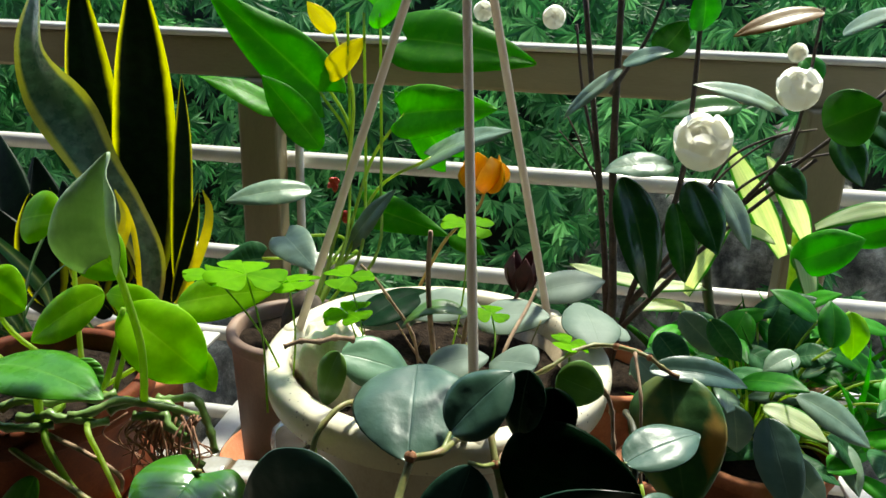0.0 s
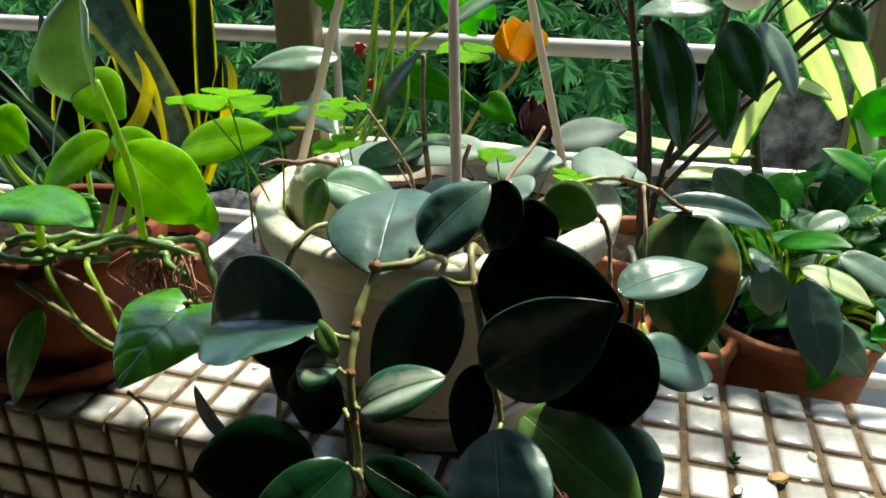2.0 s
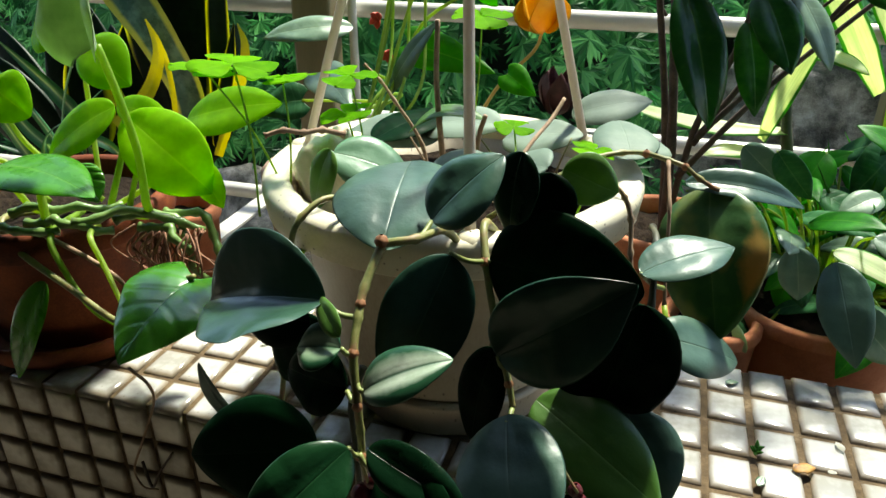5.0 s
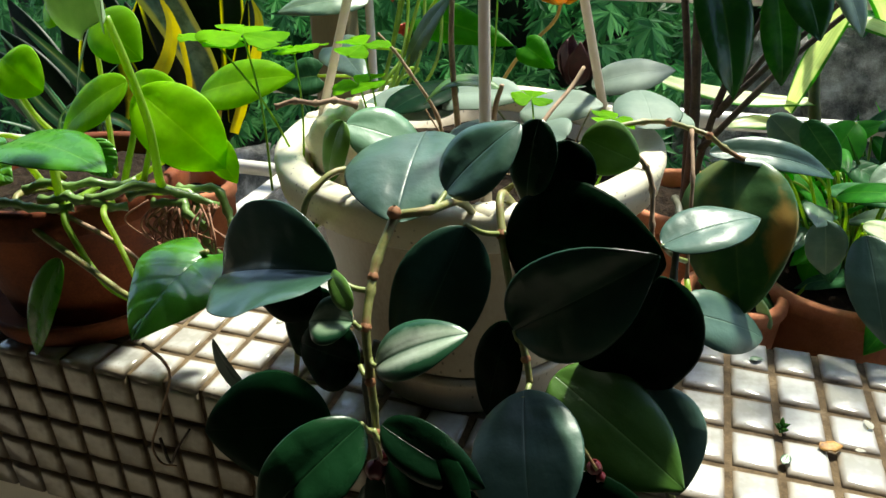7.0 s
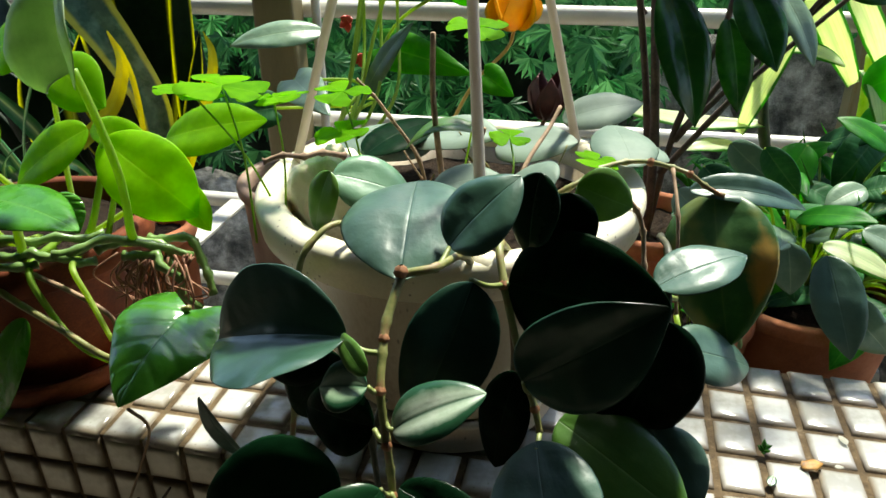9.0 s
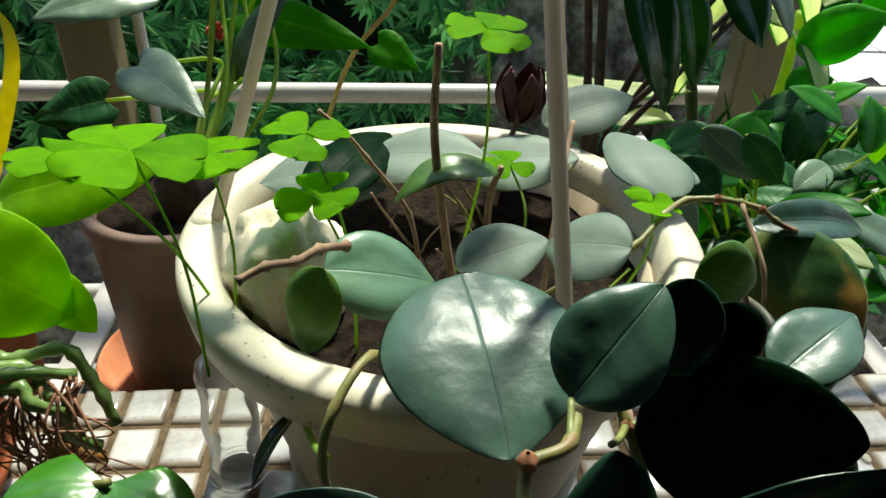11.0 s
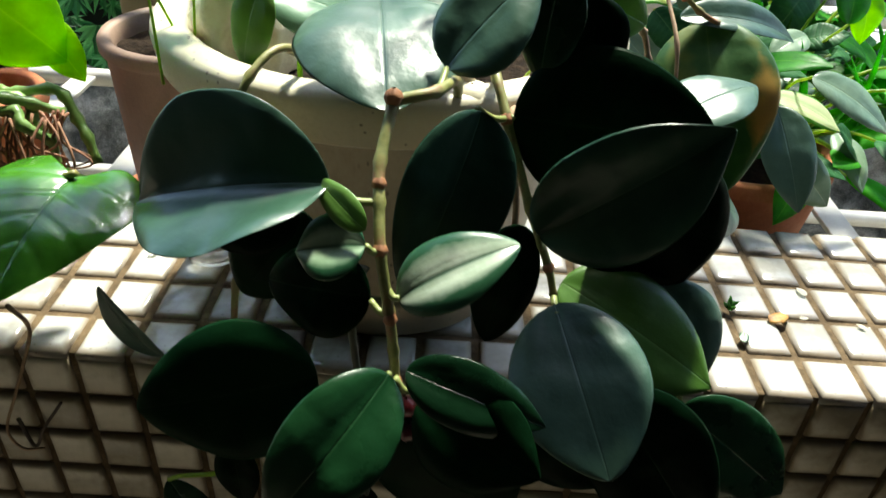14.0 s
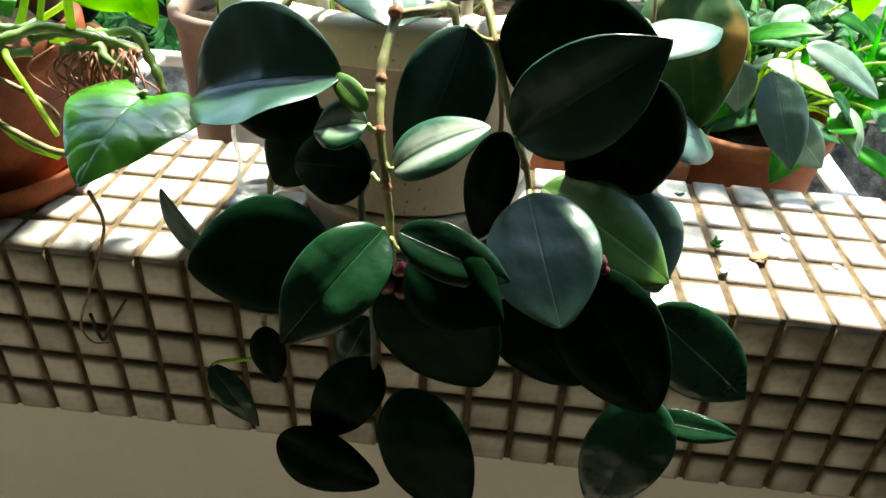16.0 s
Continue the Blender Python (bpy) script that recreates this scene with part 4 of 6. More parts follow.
stem(hoya, [(0.166, 0.630, 1.0), (0.178, 0.600, 0.962), (0.172, 0.588, 0.958), (0.160, 0.594, 0.982), (0.160, 0.600, 0.992)], 0.0022, 0.0018, VINE_GREEN, "petiole", seg=7)

for at, r in (((-0.009, 0.499, 1.090), 0.0046), ((-0.0125, 0.470, 1.061), 0.0036), ((-0.010, 0.450, 1.039), 0.0038), ((-0.004, 0.438, 1.010), 0.0034), ((-0.001, 0.433, 0.977), 0.0036), ((0.047, 0.541, 1.063), 0.0040), ((0.074, 0.502, 0.998), 0.0034), ((0.138, 0.688, 1.099), 0.0034), ((0.168, 0.689, 1.091), 0.0032)):
    part("node", lathe([(0.001, -r), (r * 0.75, -r * 0.6), (r, 0), (r * 0.8, r * 0.6), (0.001, r)], 12, 0.5), NODE, hoya, "reddish-brown stem joint", Matrix.Translation(at))

# dry twigs stuck in the soil
twigs = thing("dry_twig", (-0.03, 0.70, 1.0), "thin dry brown twigs stuck in the potting soil", "twig")
stem(twigs, [(-0.015, 0.68, 1.0), (-0.028, 0.69, 1.08), (-0.035, 0.696, 1.14), (-0.034, 0.696, 1.19)], 0.0030, 0.0022, TWIG, "twig")
stem(twigs, [(-0.082, 0.612, 1.117), (-0.094, 0.600, 1.123), (-0.104, 0.590, 1.123), (-0.116, 0.582, 1.126), (-0.128, 0.575, 1.123)], 0.0022, 0.0018, TWIG, "twig", knots=0.6)
stem(twigs, [(-0.100, 0.700, 1.150), (-0.086, 0.700, 1.137), (-0.074, 0.700, 1.121), (-0.049, 0.700, 1.083), (-0.040, 0.700, 1.030)], 0.0012, 0.0016, TWIG, "twig", knots=0.5)
stem(twigs, [(0.110, 0.620, 1.099), (0.120, 0.620, 1.096), (0.128, 0.620, 1.088), (0.134, 0.620, 1.072), (0.137, 0.610, 1.050), (0.141, 0.600, 1.030)], 0.0020, 0.0016, TWIG, "twig", knots=0.6)
for k in range(22):
    a, q = rng.uniform(0, 6.283), rng.uniform(0.02, 0.115)
    foot = Vector((PX + q * math.cos(a), PY + q * math.sin(a), 1.012))
    tilt = Vector((rng.uniform(-0.05, 0.05), rng.uniform(-0.03, 0.03), rng.uniform(0.025, 0.075)))
    stem(twigs, [foot, foot + tilt * 0.5 + Vector((rng.uniform(-0.006, 0.006), 0, 0.004)), foot + tilt], rng.uniform(0.0008, 0.0018), 0.0007, rng.choice((TWIG, TWIG, VINE, VINE_GREEN)), "twig", seg=6, knots=0.3)
stem(twigs, [(0.0, 0.69, 1.03), (0.0, 0.70, 1.09), (0.006, 0.70, 1.115)], 0.0025, 0.0020, TWIG, "twig")
stem(twigs, [(0.030, 0.66, 1.04), (0.040, 0.69, 1.085), (0.055, 0.74, 1.105), (0.062, 0.76, 1.118)], 0.0020, 0.0017, TWIG, "twig")

# ---- clover growing between the hoya ----
clover = thing("wood_sorrel", (-0.09, 0.64, 1.0), "bright green wood sorrel clovers growing in the cream pot", "plant")


def clover_leaf(at, size, normal, root, turn=0.0):
    """Three notched leaflets on a thread-thin stalk."""
    n = Vector(normal).normalized()
    x = n.orthogonal().normalized()
    y = n.cross(x)
    c, size = Vector(at), size * 1.02
    for k in range(3):
        a = radians(turn + 120 * k)
        d = (x * math.cos(a) + y * math.sin(a))
        leaf(clover, c, c + d * size * 1.10 - n * size * (0.04 + 0.10 * noise.noise((c.x * 90, k * 2.3, c.z * 70))), n + d * 0.06 + y * 0.25 * noise.noise((c.x * 50, k * 3.7, c.y * 40)), size * 1.50, CLOVER, "clover", 4, 0.01, 0.03, 0.0006, name="leaflet", nu=12, nv=10, notch=0.17, wave=0.08)
    mid = (c + Vector(root)) * 0.5 + Vector((0.008, -0.006, 0.01))
    stem(clover, [root, mid, c], 0.0010, 0.0008, STALK, "stalk", seg=6)


for at, size, lean, root, turn in (
        ((-0.180, 0.627, 1.160), 0.030, (0.10, 0.03, 1), (-0.155, 0.600, 1.045), 75), ((-0.152, 0.652, 1.146), 0.024, (-0.12, 0.05, 1), (-0.150, 0.640, 1.03), 20),
        ((-0.212, 0.634, 1.153), 0.024, (0.18, 0.05, 1), (-0.150, 0.650, 1.03), 45), 
        ((-0.106, 0.682, 1.144), 0.021, (0.05, -0.15, 1), (-0.08, 0.64, 1.03), 95), ((-0.100, 0.658, 1.119), 0.020, (-0.15, -0.12, 1), (-0.08, 0.63, 1.03), 35),
        ((-0.004, 0.722, 1.190), 0.022, (0.1, -0.12, 1), (-0.02, 0.70, 1.03), 15),
        ((0.020, 0.753, 1.091), 0.016, (0.1, -0.10, 1), (0.02, 0.70, 1.03), 50), ((0.097, 0.686, 1.098), 0.016, (0.25, -0.02, 1), (0.08, 0.68, 1.02), 85)):
    clover_leaf(at, size, lean, root, turn)

# crumpled pale husk lying inside the rim, and a wilted dark bloom
bmh = bmesh.new()
bmesh.ops.create_icosphere(bmh, subdivisions=4, radius=1)
for v in bmh.verts:
    f = 1 + 0.22 * noise.noise(v.co * 1.3) - 0.26 * abs(noise.noise(v.co * 1.9)) + 0.11 * noise.noise(v.co * 3.6) - 0.10 * abs(noise.noise(v.co * 6.0))
    v.co = Vector((v.co.x * 0.038 * f, v.co.y * 0.044 * f, v.co.z * 0.048 * f))
hm = bpy.data.meshes.new("husk")
bmh.to_mesh(hm)
bmh.free()
hm.polygons.foreach_set("use_smooth", [True] * len(hm.polygons))
husk = thing("dry_husk", (-0.118, 0.680, 1.035), "crumpled pale dry husk lying inside the pot", "husk")
part("shell", hm, HUSK, husk, "", pose(-0.120, 0.676, 1.056, 10, 15, 20))

bloom = thing("dried_flower", (0.03, 0.85, 1.03), "wilted dark red flower on an orange stalk", "flower")
stem(bloom, [(0.020, 0.80, 1.03), (0.030, 0.835, 1.052), (0.042, 0.853, 1.078)], 0.0028, 0.0022, TWIG, "stalk")
for k in range(7):
    a = k * 0.9 + 0.3
    d = Vector((math.cos(a), math.sin(a) * 0.8, 0))
    leaf(bloom, Vector((0.042, 0.853, 1.076)) + d * 0.004, Vector((0.045, 0.853, 1.122)) + d * (0.012 + 0.004 * (k % 3)), -d + Vector((0, 0, 0.2)), 0.026, WINE, "pointed", 14, -0.16, name="petal", wave=0.12, nu=10, nv=6)
berries = thing("hoya_bud", (0.0, 0.44, 0.94), "small dark red hoya buds hanging under the leaves", "bud")
for bx, by, bz, r in ((0.004, 0.438, 0.955, 0.006), (-0.004, 0.436, 0.944, 0.007), (0.006, 0.436, 0.940, 0.006), (0.125, 0.466, 0.955, 0.005), (0.129, 0.466, 0.948, 0.004)):
    part("bud", lathe([(0.001, -r), (r * 0.7, -r * 0.6), (r, 0), (r * 0.7, r * 0.7), (0.001, r)], 14, 0.2), BUD, berries, "", Matrix.Translation((bx, by, bz)))
stem(berries, [(0.001, 0.428, 0.978), (0.002, 0.434, 0.955)], 0.0014, 0.001, VINE, "stalk")
stem(berries, [(0.11, 0.47, 0.975), (0.127, 0.462, 0.957)], 0.0014, 0.001, VINE, "stalk")

# ---- pothos in the clay pot ----
pothos = thing("pothos_plant", (-0.40, 0.69, 0.98), "pothos with lime and green heart leaves and bare roots", "plant")
CR = (-0.385, 0.690, 0.985)
leaf(pothos, (-0.297, 0.618, 1.169), (-0.306, 0.642, 1.254), (-0.46, -0.84, 0.28), 0.142, GREY_LEAF, "heart", 36, 0.05, wave=0.03, lobe=0.18, label="pale grey-green underside of a heart leaf")
stem(pothos, [CR, (-0.315, 0.66, 1.000), (-0.290, 0.632, 1.03), (-0.284, 0.626, 1.08), (-0.290, 0.622, 1.13), (-0.297, 0.618, 1.170)], 0.0042, 0.0032, VINE_GREEN)
leaf(pothos, (-0.324, 0.674, 1.088), (-0.254, 0.684, 1.020), (0.10, -0.72, 0.70), 0.072, LIME, "pointed", 8, 0.12, 0.14, lobe=0.08)
leaf(pothos, (-0.272, 0.690, 1.050), (-0.246, 0.685, 1.006), (0.1, -0.8, 0.5), 0.030, LIME, "pointed", 10)
leaf(pothos, (-0.308, 0.735, 1.074), (-0.202, 0.738, 1.098), (-0.1, -0.70, 0.75), 0.056, LIME, "pointed", 12, 0.05)
leaf(pothos, (-0.430, 0.605, 1.054), (-0.290, 0.572, 1.056), (0.05, -0.10, 1), 0.072, POTHOS_LIT, "pointed", 10, 0.08)
leaf(pothos, (-0.470, 0.665, 1.115), (-0.420, 0.655, 1.090), (0.1, -0.9, 0.5), 0.056, LIME, "hoya", 12)
leaf(pothos, (-0.380, 0.720, 1.085), (-0.458, 0.700, 1.030), (-0.2, -0.8, 0.6), 0.055, LIME, "pointed", 12)
leaf(pothos, (-0.372, 0.715, 1.088), (-0.300, 0.700, 1.086), (-0.2, -0.8, 0.6), 0.030, LIME, "pointed", 12)
leaf(pothos, (-0.404, 0.725, 1.146), (-0.340, 0.700, 1.114), (0.2, -0.9, 0.5), 0.056, LIME, "pointed", 10)
leaf(pothos, (-0.480, 0.740, 1.150), (-0.420, 0.730, 1.165), (0.0, -0.8, 0.6), 0.060, LIME, "pointed", 10)
leaf(pothos, (-0.211, 0.580, 0.989), (-0.226, 0.492, 0.958), (0.08, -0.28, 0.95), 0.102, POTHOS, "heart", 5, 0.10, 0.16, wave=0.04, lobe=0.14, nu=24, nv=16, label="glossy dark green heart leaf")
leaf(pothos, (-0.378, 0.585, 0.956), (-0.428, 0.570, 0.848), (-0.3, -1, 0.2), 0.044, POTHOS_LIT, "pointed", 14)
leaf(pothos, (-0.350, 0.625, 1.060), (-0.330, 0.618, 1.028), (0.5, -0.8, 0.2), 0.034, POTHOS, "pointed", 14)
leaf(pothos, (-0.500, 0.640, 1.020), (-0.450, 0.620, 1.010), (0.2, -0.8, 0.6), 0.060, POTHOS, "heart", 14, lobe=0.1)
stem(pothos, [CR, (-0.345, 0.655, 1.02), (-0.336, 0.668, 1.06), (-0.328, 0.672, 1.094)], 0.0036, 0.0026, VINE_GREEN)
stem(pothos, [CR, (-0.330, 0.715, 1.02), (-0.305, 0.722, 1.05), (-0.300, 0.720, 1.08)], 0.003, 0.0022, VINE_GREEN)
stem(pothos, [(-0.43, 0.68, 0.985), (-0.415, 0.630, 1.005), (-0.412, 0.612, 1.03), (-0.420, 0.606, 1.054)], 0.0036, 0.0026, VINE_GREEN)
stem(pothos, [(-0.40, 0.66, 0.985), (-0.385, 0.612, 0.995), (-0.381, 0.606, 1.02), (-0.385, 0.612, 1.045)], 0.0040, 0.0040, VINE_GREEN)
stem(pothos, [(-0.44, 0.66, 0.99), (-0.430, 0.604, 1.005), (-0.405, 0.588, 0.985), (-0.342, 0.575, 0.962), (-0.282, 0.562, 0.944), (-0.252, 0.565, 0.955), (-0.228, 0.580, 0.982), (-0.209, 0.576, 0.994)], 0.0036, 0.0024, VINE)
stem(pothos, [(-0.40, 0.67, 0.99), (-0.372, 0.598, 1.000), (-0.352, 0.585, 0.970), (-0.318, 0.572, 0.945), (-0.285, 0.565, 0.938)], 0.0032, 0.0024, VINE_GREEN)
stem(pothos, [(-0.36, 0.65, 0.99), (-0.330, 0.60, 1.004), (-0.312, 0.59, 0.98), (-0.290, 0.578, 0.95)], 0.0030, 0.0022, VINE_GREEN)
stem(pothos, [(-0.36, 0.69, 0.99), (-0.352, 0.71, 1.05), (-0.376, 0.72, 1.085)], 0.0030, 0.0022, VINE_GREEN)
stem(pothos, [(-0.40, 0.70, 0.99), (-0.46, 0.68, 1.05), (-0.470, 0.665, 1.115)], 0.0030, 0.0022, VINE_GREEN)
stem(pothos, [(-0.41, 0.71, 0.99), (-0.42, 0.73, 1.08), (-0.410, 0.725, 1.15)], 0.0030, 0.0022, VINE_GREEN)
stem(pothos, [(-0.39, 0.60, 1.0), (-0.33, 0.592, 0.985), (-0.298, 0.592, 0.965), (-0.300, 0.596, 0.945)], 0.0024, 0.0018, TWIG, "root")
for k in range(44):
    x = -0.318 + 0.078 * rng.random()
    y = 0.634 + 0.02 * rng.random()
    drop = 0.03 + 0.075 * rng.random()
    stem(pothos, [(x, y, 0.998), (x + rng.uniform(-0.02, 0.02), y - rng.uniform(0, 0.016), 0.996 - drop * 0.3), (x + rng.uniform(-0.018, 0.018), y - rng.uniform(0, 0.014), 0.996 - drop * 0.7), (x + rng.uniform(-0.035, 0.035), y - 0.004, 0.996 - drop)], 0.0011, 0.0006, ROOT, "root", seg=5)

# Extra leaves past the left side, added to cast shade on the tiles.
for base, tip, w in (((-0.48, 0.62, 1.03), (-0.56, 0.575, 1.00), 0.075), ((-0.53, 0.66, 1.03), (-0.62, 0.60, 1.02), 0.080)):
    leaf(pothos, base, tip, (-0.1, -0.45, 0.9), w, LIME, "hoya", 10, 0.07)
    stem(pothos, [(-0.46, 0.69, 0.985), Vector((-0.47, 0.69, 1.03)).lerp(Vector(base), 0.4), base], 0.0030, 0.0022, VINE_GREEN)
for a, b, c in (((-0.33, 0.63, 1.006), (-0.285, 0.655, 1.005), (-0.262, 0.650, 0.985)), ((-0.40, 0.60, 1.008), (-0.36, 0.605, 1.010), (-0.322, 0.622, 1.000)), ((-0.30, 0.665, 1.006), (-0.258, 0.668, 0.998), (-0.236, 0.655, 0.960)), ((-0.46, 0.585, 1.004), (-0.41, 0.585, 1.008), (-0.37, 0.600, 1.002)), ((-0.35, 0.61, 1.012), (-0.30, 0.64, 1.014), (-0.252, 0.662, 0.990)), ((-0.31, 0.64, 1.000), (-0.268, 0.640, 0.992), (-0.246, 0.640, 0.945)), ((-0.42, 0.61, 1.012), (-0.38, 0.62, 1.016), (-0.33, 0.65, 1.012))):
    bits = [p + Vector((rng.uniform(-0.004, 0.004), rng.uniform(-0.004, 0.004), rng.uniform(-0.003, 0.003))) for p in spline([a, b, c], 3)]
    stem(pothos, bits, 0.0040, 0.0034, RUNNER, "runner", knots=0.40, steps=3)

# dried tendril that hangs over the tiled front
tendril = thing("dry_tendril", (-0.255, 0.56, 0.84), "curled dry brown tendril hanging over the tiles", "tendril")
stem(tendril, [(-0.224, 0.500, 0.950), (-0.245, 0.540, 0.900), (-0.274, 0.572, 0.850), (-0.296, 0.571, 0.800), (-0.312, 0.570, 0.762), (-0.306, 0.570, 0.741), (-0.288, 0.570, 0.742)], 0.0016, 0.0010, TWIG, "tendril", seg=6)
stem(tendril, [(-0.300, 0.570, 0.775), (-0.294, 0.569, 0.745), (-0.283, 0.570, 0.765), (-0.262, 0.570, 0.796)], 0.0016, 0.0012, BARK, "tendril", seg=6)

# ---- snake plants ----
snake = thing("snake_plant", (-0.60, 1.08, 0.84), "snake plants with dark leaves and yellow margins", "plant")
leaf(snake, (-0.548, 1.07, 0.93), (-0.504, 1.05, 1.425), (0.15, -1, 0.0), 0.098, SNAKE, "pointed", 10, -0.02, thick=0.004, nu=22)
leaf(snake, (-0.600, 1.09, 0.93), (-0.628, 1.10, 1.415), (-0.1, -1, 0.0), 0.098, SNAKE, "pointed", 10, 0.02, thick=0.004, nu=22)
ribbon(snake, [(-0.540, 1.05, 0.90), (-0.515, 1.03, 1.00), (-0.528, 1.00, 1.09), (-0.552, 0.985, 1.150), (-0.578, 0.98, 1.212), (-0.608, 0.98, 1.262), (-0.619, 0.98, 1.308), (-0.610, 0.985, 1.362), (-0.600, 0.99, 1.415)],
       [0.034, 0.044, 0.052, 0.062, 0.082, 0.082, 0.070, 0.038, 0.002], [(0.6, -0.8, 0.0), (0.6, -0.8, 0.1), (0.5, -0.9, 0.3), (0.35, -0.9, 0.4), (0.15, -0.9, 0.4), (-0.2, -1, 0.2), (-0.4, -0.9, 0.0), (-0.5, -0.85, 0.0), (-0.5, -0.85, 0.0)], SNAKE_PALE, label="twisted pale grey-green leaf with a cream margin", nv=12, fold=12)
leaf(snake, (-0.485, 1.05, 0.95), (-0.452, 1.05, 1.270), (0.75, -0.7, 0.0), 0.034, SNAKE, "pointed", 16, 0.03, thick=0.003)
leaf(snake, (-0.490, 1.04, 0.93), (-0.436, 1.045, 1.112), (0.6, -0.8, 0.0), 0.024, SNAKE, "pointed", 20, 0.08, thick=0.003)
leaf(snake, (-0.650, 1.08, 0.90), (-0.655, 1.10, 1.100), (0.1, -1, 0.0), 0.085, SNAKE, "pointed", 10, 0.02, thick=0.004, nu=22)
leaf(snake, (-0.700, 1.04, 0.90), (-0.720, 1.06, 1.080), (0.2, -1, 0.0), 0.080, SNAKE, "pointed", 10, 0.02, thick=0.004, nu=22)
leaf(snake, (-0.530, 1.10, 0.90), (-0.500, 1.11, 1.130), (0.0, -1, 0.0), 0.070, SNAKE, "pointed", 10, 0.02, thick=0.004, nu=18)
ribbon(snake, [(-0.590, 0.96, 0.975), (-0.547, 0.96, 1.009), (-0.517, 0.96, 1.045), (-0.501, 0.96, 1.089), (-0.513, 0.96, 1.126)], [0.022, 0.022, 0.019, 0.014, 0.002], [(0.1, -1, 0.2), (0.2, -1, 0.1), (0.4, -1, 0), (0.6, -0.8, 0), (0.6, -0.8, 0)], YELLOW_LEAF, label="curved yellow leaf", fold=18, thick=0.0015)
ribbon(snake, [(-0.500, 0.975, 0.96), (-0.497, 0.97, 0.998), (-0.496, 0.97, 1.035), (-0.501, 0.97, 1.081), (-0.518, 0.97, 1.121)], [0.008, 0.008, 0.008, 0.007, 0.001], [(0.3, -1, 0.1), (0.3, -1, 0.1), (0.4, -1, 0), (0.6, -0.8, 0), (0.6, -0.8, 0)], YELLOW_LEAF, label="thin yellow leaf", fold=20, thick=0.0012)
ribbon(snake, [(-0.480, 1.03, 0.92), (-0.452, 1.035, 0.985), (-0.428, 1.04, 1.045), (-0.420, 1.04, 1.085), (-0.428, 1.04, 1.112)], [0.014, 0.016, 0.015, 0.011, 0.001], [(0.5, -0.8, 0.0)] * 5, YELLOW_LEAF, label="narrow bright yellow leaf", fold=18, thick=0.0012)
# Added filler leaves without margins, to blacken the space behind the pothos.
for k in range(16):
    x, y = -1.02 + 0.033 * k + rng.uniform(-0.01, 0.01), rng.uniform(1.10, 1.26)
    z = (1.00, 1.08, 1.04, 1.12)[k % 4] + rng.uniform(-0.02, 0.02) + (0.03 if x > -0.7 else 0.0)
    leaf(snake, (-0.60 + (x + 0.60) * 0.55, 1.08 + (y - 1.08) * 0.3, 0.86), (x, y, z), (0.1, -1, 0.1), 0.085, SNAKE_DARK, "pointed", 10, 0.03, thick=0.004, nu=14, nv=6)
leaf(snake, (-0.560, 1.00, 0.92), (-0.640, 1.00, 1.110), (-0.4, -0.9, 0.0), 0.030, SNAKE, "pointed", 14, 0.05)

spider = thing("spider_plant", (-0.66, 0.93, 0.80), "striped pale strap leaves of a spider plant", "plant")
pot("clay_pot", (-0.66, 0.94, 0.698), 0.075, 0.058, 0.16, 0.005, 0.022, TERRACOTTA, "terracotta pot with a striped spider plant")
for tip, w, b in (((-0.50, 0.86, 1.155), 0.016, 0.10), ((-0.72, 0.86, 1.11), 0.018, 0.12), ((-0.60, 0.84, 0.985), 0.016, 0.20), ((-0.56, 0.84, 1.02), 0.014, 0.18), ((-0.78, 0.9, 1.05), 0.016, 0.15), ((-0.66, 0.82, 1.12), 0.014, 0.10), ((-0.52, 0.88, 1.06), 0.014, 0.16), ((-0.75, 0.84, 0.98), 0.015, 0.2)):
    leaf(spider, (-0.66 + rng.uniform(-0.02, 0.02), 0.94, 0.845), tip, (rng.uniform(-0.3, 0.3), -0.5, 1), w, SPIDER, "blade", 16, b, nu=16, nv=4)

for pts, w in (([(-0.655, 0.94, 0.86), (-0.590, 0.90, 0.94), (-0.575, 0.88, 1.004), (-0.610, 0.88, 1.046), (-0.679, 0.88, 1.104)], 0.024),
               ([(-0.660, 0.94, 0.86), (-0.645, 0.90, 0.942), (-0.684, 0.90, 0.977), (-0.712, 0.90, 1.010), (-0.755, 0.90, 1.053)], 0.018),
               ([(-0.655, 0.93, 0.86), (-0.60, 0.90, 0.95), (-0.56, 0.87, 0.985), (-0.52, 0.86, 0.985), (-0.49, 0.86, 0.955)], 0.016)):
    ribbon(spider, pts, [w * 0.7, w, w, w * 0.8, w * 0.1], [(-0.2, -0.8, 0.7)] * 5, SPIDER, nv=6, fold=14, thick=0.0008)

# ---- anthurium in the tall pot ----
anth = thing("anthurium_plant", (-0.265, 0.985, 0.92), "anthurium with large green leaves and an orange spathe", "plant")
AB = (-0.265, 0.990, 0.925)


def anthurium_leaf(base, tip, normal, width, material=ANTH, outline="heart", lobe=0.14, bow=0.06):
    leaf(anth, base, tip, normal, width, material, outline, 12, bow, lobe=lobe, wave=0.06)
    b = Vector(base)
    low = Vector((-0.245, 1.07, 0.99)).lerp(b, 0.12)
    mid = Vector((-0.222, 1.14, 0.0)).lerp(Vector((b.x, b.y, 0)), 0.25) + Vector((0, 0, 0.98 + (b.z - 0.98) * 0.7))
    if b.z > 1.15 and int(b.x * 1000) % 2 == 0 or (b.z < 1.06 and b.x < -0.2):
        stem(anth, [AB, low, mid, b], 0.0030, 0.0022, VINE_GREEN, "stalk")


anthurium_leaf((-0.286, 1.15, 1.245), (-0.445, 1.13, 1.385), (-0.2, -0.75, 0.65), 0.100)
